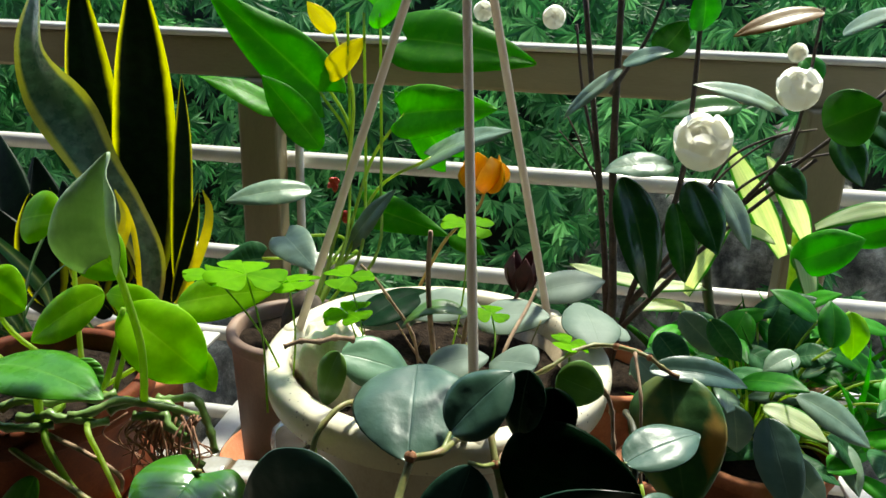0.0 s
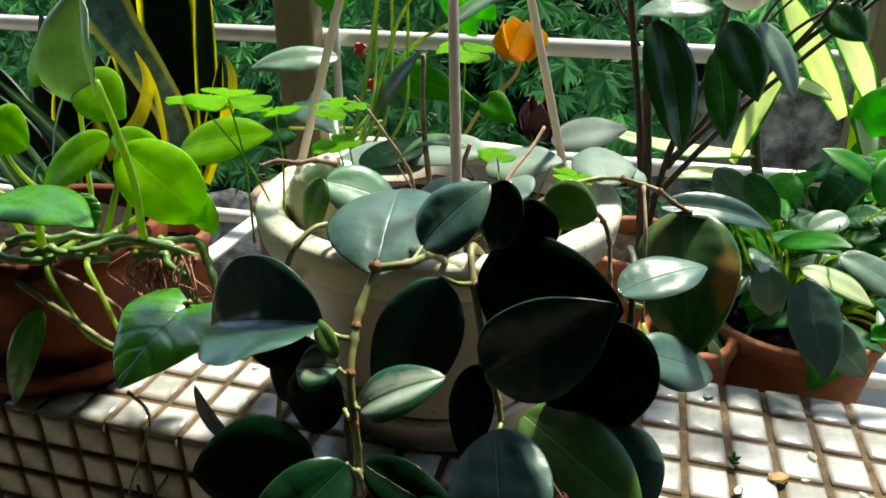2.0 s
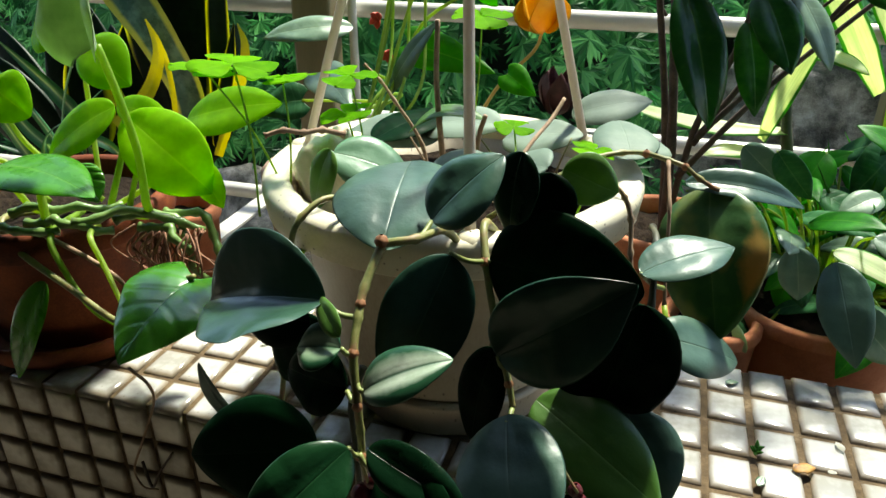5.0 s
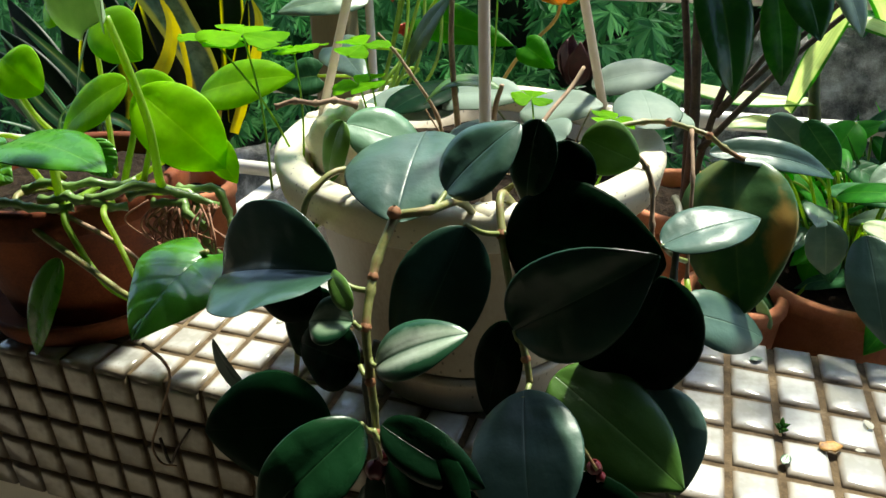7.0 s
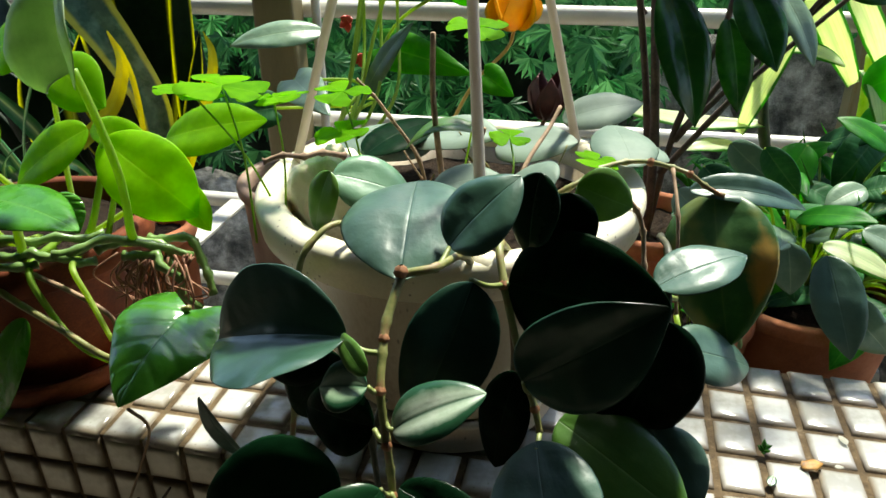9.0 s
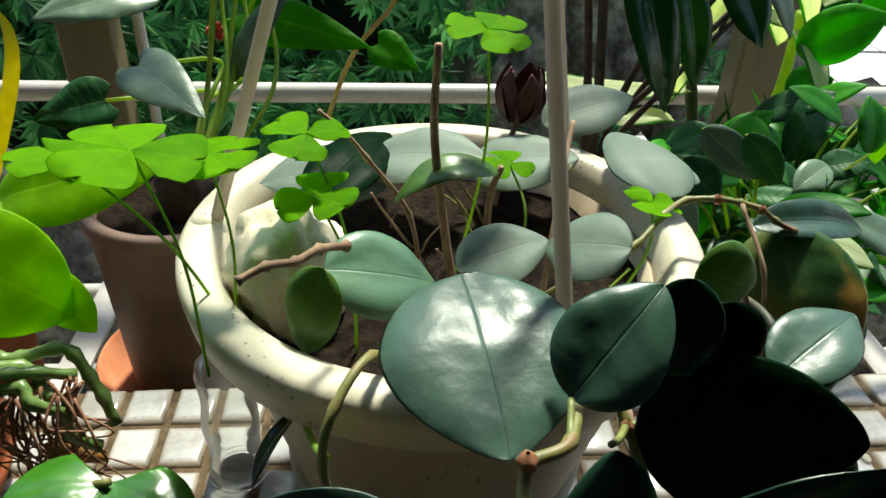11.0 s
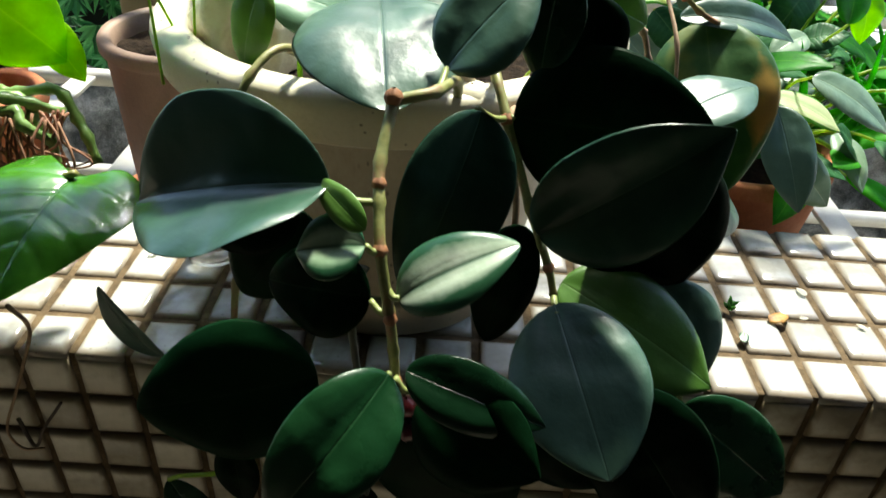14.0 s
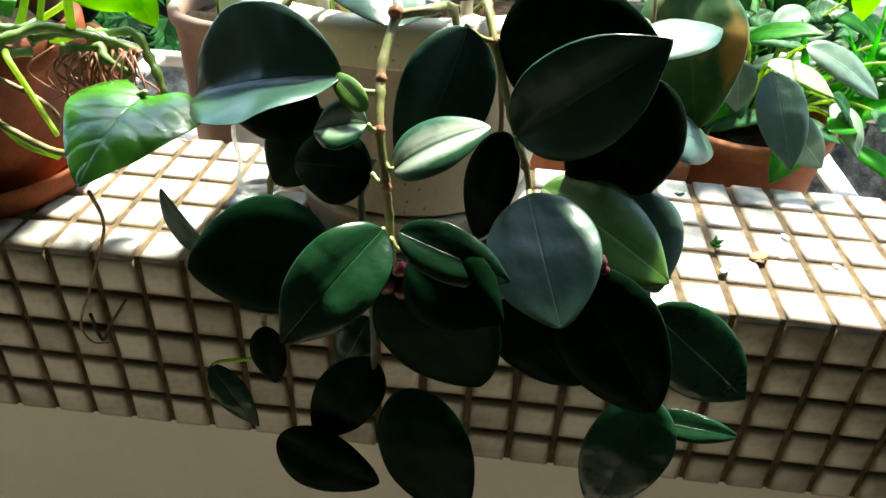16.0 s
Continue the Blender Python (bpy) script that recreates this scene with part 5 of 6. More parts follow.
anthurium_leaf((-0.362, 1.14, 1.222), (-0.462, 1.12, 1.262), (0.0, -0.45, 0.9), 0.060)
anthurium_leaf((-0.276, 1.12, 1.166), (-0.352, 1.09, 1.272), (0.1, -0.9, 0.55), 0.056, outline="pointed", lobe=0)
anthurium_leaf((-0.160, 1.17, 1.325), (0.030, 1.15, 1.300), (0.0, -0.8, 0.6), 0.110)
anthurium_leaf((-0.158, 1.15, 1.220), (-0.018, 1.12, 1.238), (0.0, -0.9, 0.5), 0.088)
anthurium_leaf((-0.114, 1.14, 1.160), (0.010, 1.10, 1.214), (0.0, -0.45, 1), 0.075, SAGE_PALE)
anthurium_leaf((-0.300, 1.14, 1.098), (-0.412, 1.075, 1.086), (0.0, -0.7, 0.8), 0.050, SAGE_PALE, "pointed", 0)
anthurium_leaf((-0.232, 1.10, 1.015), (-0.154, 1.09, 1.122), (-0.6, -0.8, 0.3), 0.036, SAGE_PALE, "pointed", 0)
anthurium_leaf((-0.214, 1.14, 1.078), (-0.078, 1.10, 1.054), (0.0, -0.9, 0.5), 0.062)
anthurium_leaf((-0.070, 1.14, 1.045), (-0.025, 1.12, 1.022), (0.0, -0.9, 0.5), 0.045)
anthurium_leaf((-0.302, 1.03, 1.056), (-0.228, 0.955, 1.034), (0.1, -0.70, 0.7), 0.062, SAGE_PALE)
anthurium_leaf((-0.360, 1.08, 1.000), (-0.430, 1.06, 0.985), (0.1, -0.8, 0.6), 0.060, SAGE)
anthurium_leaf((-0.283, 1.16, 1.262), (-0.216, 1.15, 1.326), (0.0, -1, 0.2), 0.040, YELLOW_LEAF, "pointed", 0)
anthurium_leaf((-0.210, 1.17, 1.370), (-0.120, 1.14, 1.420), (0.2, -0.8, 0.5), 0.090)
anthurium_leaf((-0.270, 1.17, 1.330), (-0.300, 1.14, 1.372), (0.1, -1, 0.2), 0.030, YELLOW_LEAF, "pointed", 0)
anthurium_leaf((-0.100, 1.20, 1.150), (-0.180, 1.18, 1.250), (0.1, -1, 0.2), 0.070)
for k in range(3):
    x = (-0.214, -0.238, -0.19)[k]
    stem(anth, [AB, (x + 0.01, 1.06, 1.02), (x, 1.14, 1.12), (x - 0.005, 1.15, 1.36)], 0.0026, 0.0020, VINE_GREEN, "stalk")
part("root_ball", lathe([(0.001, -0.01), (0.028, 0.0), (0.030, 0.03), (0.022, 0.06), (0.001, 0.075)], 18, 0.4), BARK, anth, "dark fibrous stump", Matrix.Translation((-0.262, 0.985, 0.92)))
stem(anth, [(-0.15, 1.15, 0.90), (-0.105, 1.22, 1.00), (-0.055, 1.25, 1.055), (-0.045, 1.26, 1.082)], 0.0030, 0.0026, ORANGE_STALK, "stalk", "orange flower stalk")
for k in range(4):
    a = k * 1.57 + 0.5
    d = Vector((math.cos(a), math.sin(a) * 0.6, 0))
    leaf(anth, Vector((-0.045, 1.26, 1.082)) + d * 0.006, Vector((-0.048, 1.255, 1.146)) + d * 0.026, -d, 0.074, ORANGE_LEAF, "pointed", 10, -0.16, name="spathe", nu=10, nv=6)
for at in ((-0.262, 1.14, 1.112), (-0.248, 1.14, 1.060)):
    for k in range(5):
        a = k * 1.26
        d = Vector((math.cos(a), -0.4, math.sin(a)))
        leaf(anth, at, Vector(at) + d * 0.012 + Vector((rng.uniform(-0.004, 0.004), 0, rng.uniform(-0.004, 0.004))), (0, -1, 0.3), 0.011, RED, "pointed", 10, name="petal", nu=6, nv=4)

# ---- clear plastic bottle beside the basket ----
clear, gt, gn, gl, gp_ = shader("clear_plastic")
see, shine = gn.new("ShaderNodeBsdfTransparent"), gn.new("ShaderNodeBsdfGlossy")
see.inputs[0].default_value = (0.995, 1.0, 0.995, 1)
shine.inputs["Roughness"].default_value = 0.03
edge = gn.new("ShaderNodeLayerWeight")
edge.inputs[0].default_value = 0.14
nb = node(gt, "ShaderNodeTexNoise", Scale=55.0, Detail=2.0)
gb = gn.new("ShaderNodeBump")
gb.inputs["Strength"].default_value, gb.inputs["Distance"].default_value = 0.3, 0.003
gl.new(nb.outputs[0], gb.inputs["Height"])
gl.new(gb.outputs[0], shine.inputs["Normal"])
clear_mix = gn.new("ShaderNodeMixShader")
gl.new(edge.outputs["Fresnel"], clear_mix.inputs[0])
gl.new(see.outputs[0], clear_mix.inputs[1])
gl.new(shine.outputs[0], clear_mix.inputs[2])
scuff = gn.new("ShaderNodeBsdfTranslucent")
scuff.inputs[0].default_value = (0.85, 0.86, 0.84, 1)
scuff_mix = gn.new("ShaderNodeMixShader")
scuff_mix.inputs[0].default_value = 0.04
gl.new(clear_mix.outputs[0], scuff_mix.inputs[1])
gl.new(scuff.outputs[0], scuff_mix.inputs[2])
gl.new(scuff_mix.outputs[0], gn["Material Output"].inputs[0])
gn.remove(gp_)
bottle = thing("plastic_bottle", (-0.180, 0.712, TOP), "upturned clear plastic bottle end beside the cream pot", "bottle")
prof = [(0.018, 0.001), (0.0205, 0.004)] + [(0.0205 + 0.0015 * math.cos(k * 1.25), 0.008 + 0.010 * k) for k in range(9)] + [(0.0205, 0.104), (0.018, 0.114), (0.011, 0.121), (0.001, 0.124), (0.001, 0.1228), (0.0105, 0.1198), (0.0172, 0.113), (0.0195, 0.104)] + [(0.0196 + 0.0015 * math.cos(k * 1.25), 0.008 + 0.010 * k) for k in range(8, -1, -1)] + [(0.001, 0.003)]
part("body", lathe(prof, 40, 0.06), clear, bottle, "", Matrix.Translation((-0.180, 0.712, TOP + 0.001)))
part("base_ring", lathe([(0.0205, 0), (0.023, 0.001), (0.023, 0.004), (0.0212, 0.005), (0.0204, 0.002)], 40), clear, bottle, "", Matrix.Translation((-0.180, 0.712, TOP + 0.001)))

# ---- camellia ----
camellia = thing("camellia_shrub", (0.165, 1.06, 0.86), "camellia shrub with glossy leaves and white blooms", "shrub")
for pts, r in (([(0.165, 1.06, 0.85), (0.160, 1.03, 1.0), (0.140, 1.02, 1.2), (0.128, 1.02, 1.42)], 0.0064),
               ([(0.165, 1.06, 0.85), (0.150, 1.04, 1.02), (0.122, 1.02, 1.19), (0.086, 1.02, 1.40)], 0.0052),
               ([(0.165, 1.06, 0.86), (0.185, 1.04, 1.02), (0.225, 1.02, 1.17), (0.222, 1.02, 1.41)], 0.0045),
               ([(0.185, 1.04, 1.00), (0.212, 1.02, 1.045), (0.300, 1.02, 1.150), (0.395, 1.02, 1.246), (0.44, 1.02, 1.30)], 0.0038),
               ([(0.30, 1.02, 1.15), (0.345, 1.01, 1.24), (0.352, 1.01, 1.39)], 0.0030),
               ([(0.128, 1.02, 1.28), (0.165, 1.02, 1.35), (0.185, 1.02, 1.42)], 0.0026),
               ([(0.225, 1.02, 1.20), (0.238, 1.01, 1.205), (0.242, 1.005, 1.22)], 0.0026),
               ([(0.122, 1.02, 1.19), (0.095, 1.03, 1.28), (0.080, 1.03, 1.36)], 0.0024),
               ([(0.172, 1.04, 0.955), (0.225, 1.03, 1.035), (0.272, 1.03, 1.096), (0.382, 1.03, 1.214)], 0.0042),
               ([(0.188, 1.03, 1.010), (0.245, 1.03, 1.108), (0.287, 1.03, 1.174)], 0.0040),
               ([(0.245, 1.03, 1.108), (0.262, 1.03, 1.170), (0.285, 1.03, 1.212), (0.331, 1.03, 1.239), (0.376, 1.03, 1.250)], 0.0022),
               ([(0.262, 1.03, 1.165), (0.280, 1.03, 1.192), (0.310, 1.03, 1.222), (0.342, 1.03, 1.243)], 0.0018),
               ([(0.272, 1.03, 1.096), (0.290, 1.03, 1.160), (0.343, 1.03, 1.204), (0.403, 1.03, 1.224)], 0.0024),
               ([(0.343, 1.03, 1.204), (0.350, 1.03, 1.225), (0.358, 1.03, 1.250)], 0.0016),
               ([(0.135, 1.03, 1.150), (0.111, 1.03, 1.188), (0.095, 1.03, 1.221), (0.078, 1.03, 1.250)], 0.0018),
               ([(0.130, 1.03, 1.170), (0.096, 1.03, 1.203), (0.070, 1.03, 1.230)], 0.0014)):
    stem(camellia, pts, r, r * 0.6, BARK, "branch", knots=0.15)
for b, t_, n, w, mt in (
        ((0.150, 0.975, 1.188), (0.194, 0.935, 1.050), (0.55, -0.9, 0.15), 0.066, CAMELLIA),
        ((0.226, 0.965, 1.190), (0.262, 0.92, 1.116), (0.3, -1, 0.3), 0.052, CAMELLIA),
        ((0.258, 0.97, 1.190), (0.302, 0.95, 1.116), (0.7, -0.8, 0.2), 0.040, SAGE_PALE),
        ((0.138, 1.00, 1.312), (0.074, 0.98, 1.252), (-0.2, -0.6, 0.9), 0.024, SAGE_PALE),
        ((0.138, 1.00, 1.318), (0.192, 0.98, 1.336), (0.0, -0.6, 0.9), 0.034, SAGE_PALE),
        ((0.332, 1.00, 1.270), (0.218, 0.98, 1.300), (0.0, -0.5, 1), 0.040, SAGE_PALE),
        ((0.290, 1.05, 1.270), (0.190, 1.04, 1.252), (0.0, -0.6, 0.9), 0.044, CAMELLIA),
        ((0.212, 1.00, 1.200), (0.126, 0.98, 1.192), (0.0, -0.5, 1), 0.050, SAGE_PALE),
        ((0.374, 1.00, 1.256), (0.424, 0.98, 1.290), (0.2, -0.9, 0.5), 0.070, CAMELLIA),
        ((0.350, 1.00, 1.385), (0.254, 0.98, 1.355), (0.0, -0.6, 0.9), 0.034, BRONZE),
        ((0.374, 1.00, 1.362), (0.430, 0.98, 1.392), (0.0, -0.5, 1), 0.036, SAGE_PALE),
        ((0.355, 1.06, 1.33), (0.375, 1.05, 1.30), (0.3, -0.9, 0.4), 0.040, GRASS),
        ((0.222, 1.00, 1.360), (0.215, 0.98, 1.41), (0.3, -0.9, 0.4), 0.044, GRASS),
        ((0.245, 1.05, 1.255), (0.225, 1.03, 1.20), (-0.3, -0.9, 0.4), 0.040, CAMELLIA),
        ((0.222, 1.02, 1.150), (0.245, 1.0, 1.05), (0.3, -1, 0.2), 0.045, CAMELLIA),
        ((0.180, 1.02, 1.330), (0.205, 1.0, 1.37), (0.3, -0.9, 0.3), 0.045, CAMELLIA),
        ((0.420, 1.02, 1.270), (0.480, 1.0, 1.23), (0.3, -0.9, 0.5), 0.050, CAMELLIA),
        ((0.395, 1.02, 1.246), (0.43, 1.0, 1.19), (0.3, -0.9, 0.4), 0.050, CAMELLIA),
        ((0.33, 1.02, 1.20), (0.37, 1.0, 1.17), (0.3, -0.9, 0.4), 0.045, CAMELLIA)):
    leaf(camellia, b, t_, n, w, mt, "pointed", 16, 0.06, wave=0.05)


def blossom(at, r, facing):
    """A full double bloom: cupped petals wrapped round a ball, each a patch of a slightly larger sphere."""
    n = Vector(facing).normalized()
    x = n.orthogonal().normalized()
    y = n.cross(x)
    c = Vector(at)
    head = part("blossom", lathe([(0.001, -r * 0.30), (r * 0.2, -r * 0.2), (r * 0.28, 0), (r * 0.2, r * 0.2), (0.001, r * 0.30)], 18, 0.1), PETAL, camellia, "full white camellia bloom", Matrix.Translation(c))
    for ring, (count, lean, wide, size) in enumerate(((1, 0.0, 0.45, 0.74), (4, 0.55, 0.58, 0.84), (5, 1.10, 0.72, 0.94), (5, 1.70, 0.80, 1.0))):
        for k in range(count):
            a = 6.283 * k / count + ring * 0.7
            d = x * math.cos(a) + y * math.sin(a)
            mid = n * math.cos(lean) + d * math.sin(lean)
            u = d * math.cos(lean) - n * math.sin(lean)
            v = mid.cross(u)
            verts, faces, uvs = [], [], []
            for i in range(10):
                for j in range(17):
                    s, w = i / 9, 6.2832 * j / 16
                    ang = wide * s * (1 + 0.08 * math.cos(3 * w + k))
                    way = mid * math.cos(ang) + (u * math.cos(w) + v * math.sin(w)) * math.sin(ang)
                    # the edge that points to the middle of the bloom stands off the ball
                    flare = 1 + 0.19 * s * s * max(0.0, -math.cos(w)) + 0.03 * noise.noise((s * 2.2 * math.cos(w), s * 2.2 * math.sin(w), k * 3.1 + ring * 7.0)) * s
                    verts.append(c + way * r * size * flare)
                    uvs.append((0.5 + 0.5 * s * math.sin(w), 0.5 - 0.5 * s * math.cos(w)))
            for i in range(9):
                for j in range(16):
                    faces.append((i * 17 + j, (i + 1) * 17 + j, (i + 1) * 17 + j + 1, i * 17 + j + 1))
            part("petal", mesh_of("petal", verts, faces, uvs), PETAL, head)


blossom((0.240, 0.990, 1.231), 0.0325, (-0.25, -0.62, 0.75))
blossom((0.336, 0.990, 1.299), 0.0235, (-0.3, -0.55, 0.8))
blossom((0.048, 1.20, 1.362), 0.016, (0.1, -1, 0.3))
blossom((0.327, 0.99, 1.340), 0.010, (0.1, -1, 0.4))
blossom((-0.054, 1.20, 1.367), 0.014, (0.1, -1, 0.2))

# ---- striped plant, fresh foliage and the leafy plant behind the ledge ----
striped = thing("striped_plant", (0.405, 1.17, 0.84), "dracaena with bright cream-striped strap leaves", "plant")
for base, tip, w, n, b in (((0.395, 1.13, 1.055), (0.290, 1.11, 1.215), 0.036, (-0.3, -0.8, 0.5), 0.10), ((0.425, 1.13, 1.075), (0.345, 1.11, 1.200), 0.032, (-0.2, -0.8, 0.5), 0.10), ((0.272, 1.13, 0.985), (0.318, 1.10, 1.140), 0.030, (-0.5, -0.8, 0.3), 0.06),
                           ((0.300, 1.13, 1.000), (0.100, 1.09, 1.030), 0.036, (0.0, -0.4, 1), -0.06), ((0.430, 1.13, 1.100), (0.540, 1.10, 1.145), 0.030, (0.1, -0.6, 0.8), 0.12), ((0.285, 1.13, 0.960), (0.200, 1.08, 0.975), 0.028, (-0.1, -0.5, 0.9), 0.10),
                           ((0.405, 1.14, 1.070), (0.420, 1.06, 1.010), 0.030, (0.1, -0.7, 0.7), 0.18), ((0.300, 1.13, 1.090), (0.365, 1.07, 1.090), 0.026, (0.1, -0.6, 0.8), 0.16), ((0.285, 1.13, 1.090), (0.255, 1.09, 1.165), 0.024, (-0.3, -0.8, 0.4), 0.08)):
    leaf(striped, base, tip, n, w, STRIPED, "strap", 14, b, nu=18, wave=0.12)
stem(striped, [(0.375, 1.16, 0.855), (0.330, 1.14, 0.92), (0.303, 1.13, 0.985), (0.284, 1.13, 1.100)], 0.0085, 0.006, VINE_DARK, "cane", "dark olive jointed cane", knots=0.15)
stem(striped, [(0.415, 1.17, 0.855), (0.42, 1.15, 0.98), (0.408, 1.13, 1.090)], 0.0075, 0.006, VINE_GREEN, "cane", knots=0.12)
for tip, base, w in (((0.478, 1.08, 1.104), (0.398, 1.10, 1.055), 0.062), ((0.44, 1.08, 1.03), (0.41, 1.12, 1.00), 0.05), ((0.55, 1.10, 1.13), (0.47, 1.12, 1.09), 0.05)):
    leaf(striped, base, tip, (0.1, -0.8, 0.6), w, GRASS, "pointed", 14)

leafy = thing("leafy_pot_plant", (0.345, 0.955, 0.86), "bushy pot plant with blue-green and pale leaves", "plant")
LB = (0.345, 0.955, 0.855)


def leafy_leaf(base, tip, normal, width, material, outline="pointed"):
    leaf(leafy, base, tip, normal, width, material, outline, 14, 0.08, wave=0.06)
    b = Vector(base)
    stem(leafy, [(LB[0] + (b.x - LB[0]) * 0.2, LB[1], LB[2]), Vector(LB).lerp(b, 0.6) + Vector((0, 0, 0.02)), b], 0.0020, 0.0014, VINE_GREEN, "stalk", seg=6)


leafy_leaf((0.262, 0.905, 1.042), (0.300, 0.89, 1.000), (-0.3, -0.9, 0.3), 0.032, SAGE)
leafy_leaf((0.232, 0.930, 1.037), (0.284, 0.900, 1.000), (-0.45, -0.8, 0.35), 0.036, SAGE_PALE)
leafy_leaf((0.411, 1.050, 1.022), (0.361, 1.000, 0.966), (0.2, -0.85, 0.5), 0.056, SAGE)
leafy_leaf((0.405, 1.050, 0.945), (0.474, 1.045, 0.984), (-0.2, -0.8, 0.55), 0.040, CAMELLIA)
leafy_leaf((0.306, 1.050, 0.968), (0.368, 1.045, 1.005), (-0.3, -0.7, 0.7), 0.030, GRASS)
leafy_leaf((0.447, 1.000, 1.031), (0.455, 0.985, 0.972), (0.2, -0.9, 0.3), 0.046, LIME)
leafy_leaf((0.379, 0.950, 0.989), (0.336, 0.925, 0.972), (0.1, -0.45, 1), 0.034, SAGE_PALE)
leafy_leaf((0.330, 1.020, 1.010), (0.300, 0.985, 0.955), (-0.1, -0.8, 0.6), 0.050, GRASS)
leafy_leaf((0.292, 0.862, 0.958), (0.302, 0.850, 0.905), (0.0, -1, 0.3), 0.040, SAGE_PALE)
leafy_leaf((0.330, 0.860, 0.948), (0.356, 0.800, 0.866), (-0.1, -0.95, 0.4), 0.052, HOYA_PALE)
leafy_leaf((0.345, 0.850, 0.905), (0.404, 0.840, 0.852), (0.0, -0.9, 0.6), 0.046, SAGE_PALE)
leafy_leaf((0.360, 0.870, 0.975), (0.440, 0.850, 0.930), (0.1, -0.6, 0.9), 0.042, SAGE_PALE)
leafy_leaf((0.330, 0.880, 0.950), (0.400, 0.860, 0.925), (0.1, -0.4, 1), 0.040, STRIPED)
leafy_leaf((0.205, 0.900, 1.020), (0.240, 0.88, 0.985), (-0.2, -0.8, 0.6), 0.040, SAGE)
leafy_leaf((0.180, 0.890, 0.995), (0.222, 0.87, 0.960), (-0.2, -0.8, 0.6), 0.040, SAGE_PALE)
for k in range(88):
    a, rr = rng.uniform(0, 6.283), math.sqrt(rng.random())
    c = Vector((0.385 + 0.165 * rr * math.cos(a), 1.00 + 0.14 * rr * math.sin(a), rng.uniform(0.87, 1.03) - 0.05 * rr))
    d = Vector((rng.uniform(-1, 1), rng.uniform(-1.0, 0.3), rng.uniform(-0.6, 0.5))).normalized()
    leafy_leaf(c, c + d * rng.uniform(0.05, 0.095), (rng.uniform(-0.4, 0.4), -0.5, 1), rng.uniform(0.026, 0.046), rng.choice((GRASS, GRASS, GRASS, SAGE, SAGE, SAGE, SAGE_PALE)))

for k in range(60):
    x, y = rng.uniform(0.24, 0.60), rng.uniform(0.98, 1.16)
    c = Vector((x, y, 0.86))
    leafy_blade = c + Vector((rng.uniform(-0.10, 0.10), rng.uniform(-0.10, 0.02), rng.uniform(0.06, 0.15)))
    leaf(leafy, c, leafy_blade, (rng.uniform(-0.5, 0.5), -0.8, 0.5), rng.uniform(0.010, 0.020), rng.choice((GRASS, GRASS, CAMELLIA)), "blade", 14, 0.14, nu=10, nv=4, name="blade")

seedlings = thing("seedling", (0.225, 0.88, 0.85), "tiny green seedlings in the small terracotta pot", "plant")
for k in range(26):
    a = rng.uniform(0, 6.283)
    c = Vector((0.225 + 0.04 * rng.random() * math.cos(a), 0.88 + 0.04 * rng.random() * math.sin(a), 0.848 + 0.03 * rng.random()))
    leaf(seedlings, c, c + Vector((math.cos(a) * 0.012, math.sin(a) * 0.012, 0.006)), (0, -0.3, 1), 0.009, GRASS, "pointed", 10, nu=5, nv=4)
    stem(seedlings, [(c.x * 0.7 + 0.225 * 0.3, c.y, 0.838), c], 0.0006, 0.0005, VINE_GREEN, "stalk", seg=4, steps=2)
leaf(seedlings, (0.245, 0.845, 0.872), (0.262, 0.835, 0.842), (-0.3, -0.9, 0.4), 0.012, GREY_LEAF, "strap", 10)

# ---- bits lying on the tiles ----
fallen = new("fallen_leaf", leaf_mesh(0.020, 0.013, "pointed", 14, 0.06, nu=8, nv=6, wave=0.25))
fallen.data.materials.append(DRY_LEAF)
fallen.matrix_basis = pose(0.290, 0.662, TOP + 0.0025, 3, -2, 20)
tagged(fallen, "curled orange-brown fallen leaf on the tiles", "fallen leaf")
for x, y, a, s in ((0.261, 0.634, 70, 0.014), (0.335, 0.700, 110, 0.012), (0.318, 0.668, 10, 0.008), (0.24, 0.775, 20, 0.013), (-0.235, 0.70, 40, 0.010), (0.37, 0.66, 140, 0.008)):
    bit = new("petal", leaf_mesh(s, s * 0.62, "hoya", 8, 0.05, 0.05, 0.001, nu=8, nv=6))
    bit.data.materials.append(PETAL if s < 0.0125 else HOYA_FLECK)
    bit.matrix_basis = pose(x, y, TOP + 0.002, 0, 0, a)
    tagged(bit, "small pale fallen petal on the tiles", "petal", "fallen petals")
weed = thing("weed_sprig", (0.262, 0.677, TOP), "tiny green weed growing in a tile joint", "weed")
for k in range(9):
    a = k * 0.75
    leaf(weed, (0.262, 0.677, TOP + 0.001), (0.262 + 0.006 * math.cos(a), 0.677 + 0.006 * math.sin(a), TOP + 0.003 + 0.004 * (k % 3)), (0, -0.2, 1), 0.0045, CAMELLIA, "pointed", 10, nu=5, nv=4)
dry_roll = thing("dried_leaf", (-0.268, 0.655, 0.940), "curled orange-brown dried leaf caught among hanging roots", "dried leaf")
roll_v, roll_f = [], []
for i in range(13):
    for j in range(15):
        q, w = i / 12, -2.7 + 5.4 * j / 14
        r = 0.0062 * (0.55 + 0.45 * math.sin(math.pi * min(1.0, 0.25 + 0.7 * q))) * (1 + 0.18 * noise.noise((q * 4, w, 2.0)))
        roll_v.append((0.036 * (q - 0.5) + 0.003 * noise.noise((w * 1.4, q * 2, 5.0)), r * math.sin(w) * (1 + 0.012 * j), r * math.cos(w)))
for i in range(12):
    for j in range(14):
        roll_f.append((i * 15 + j, i * 15 + j + 1, (i + 1) * 15 + j + 1, (i + 1) * 15 + j))
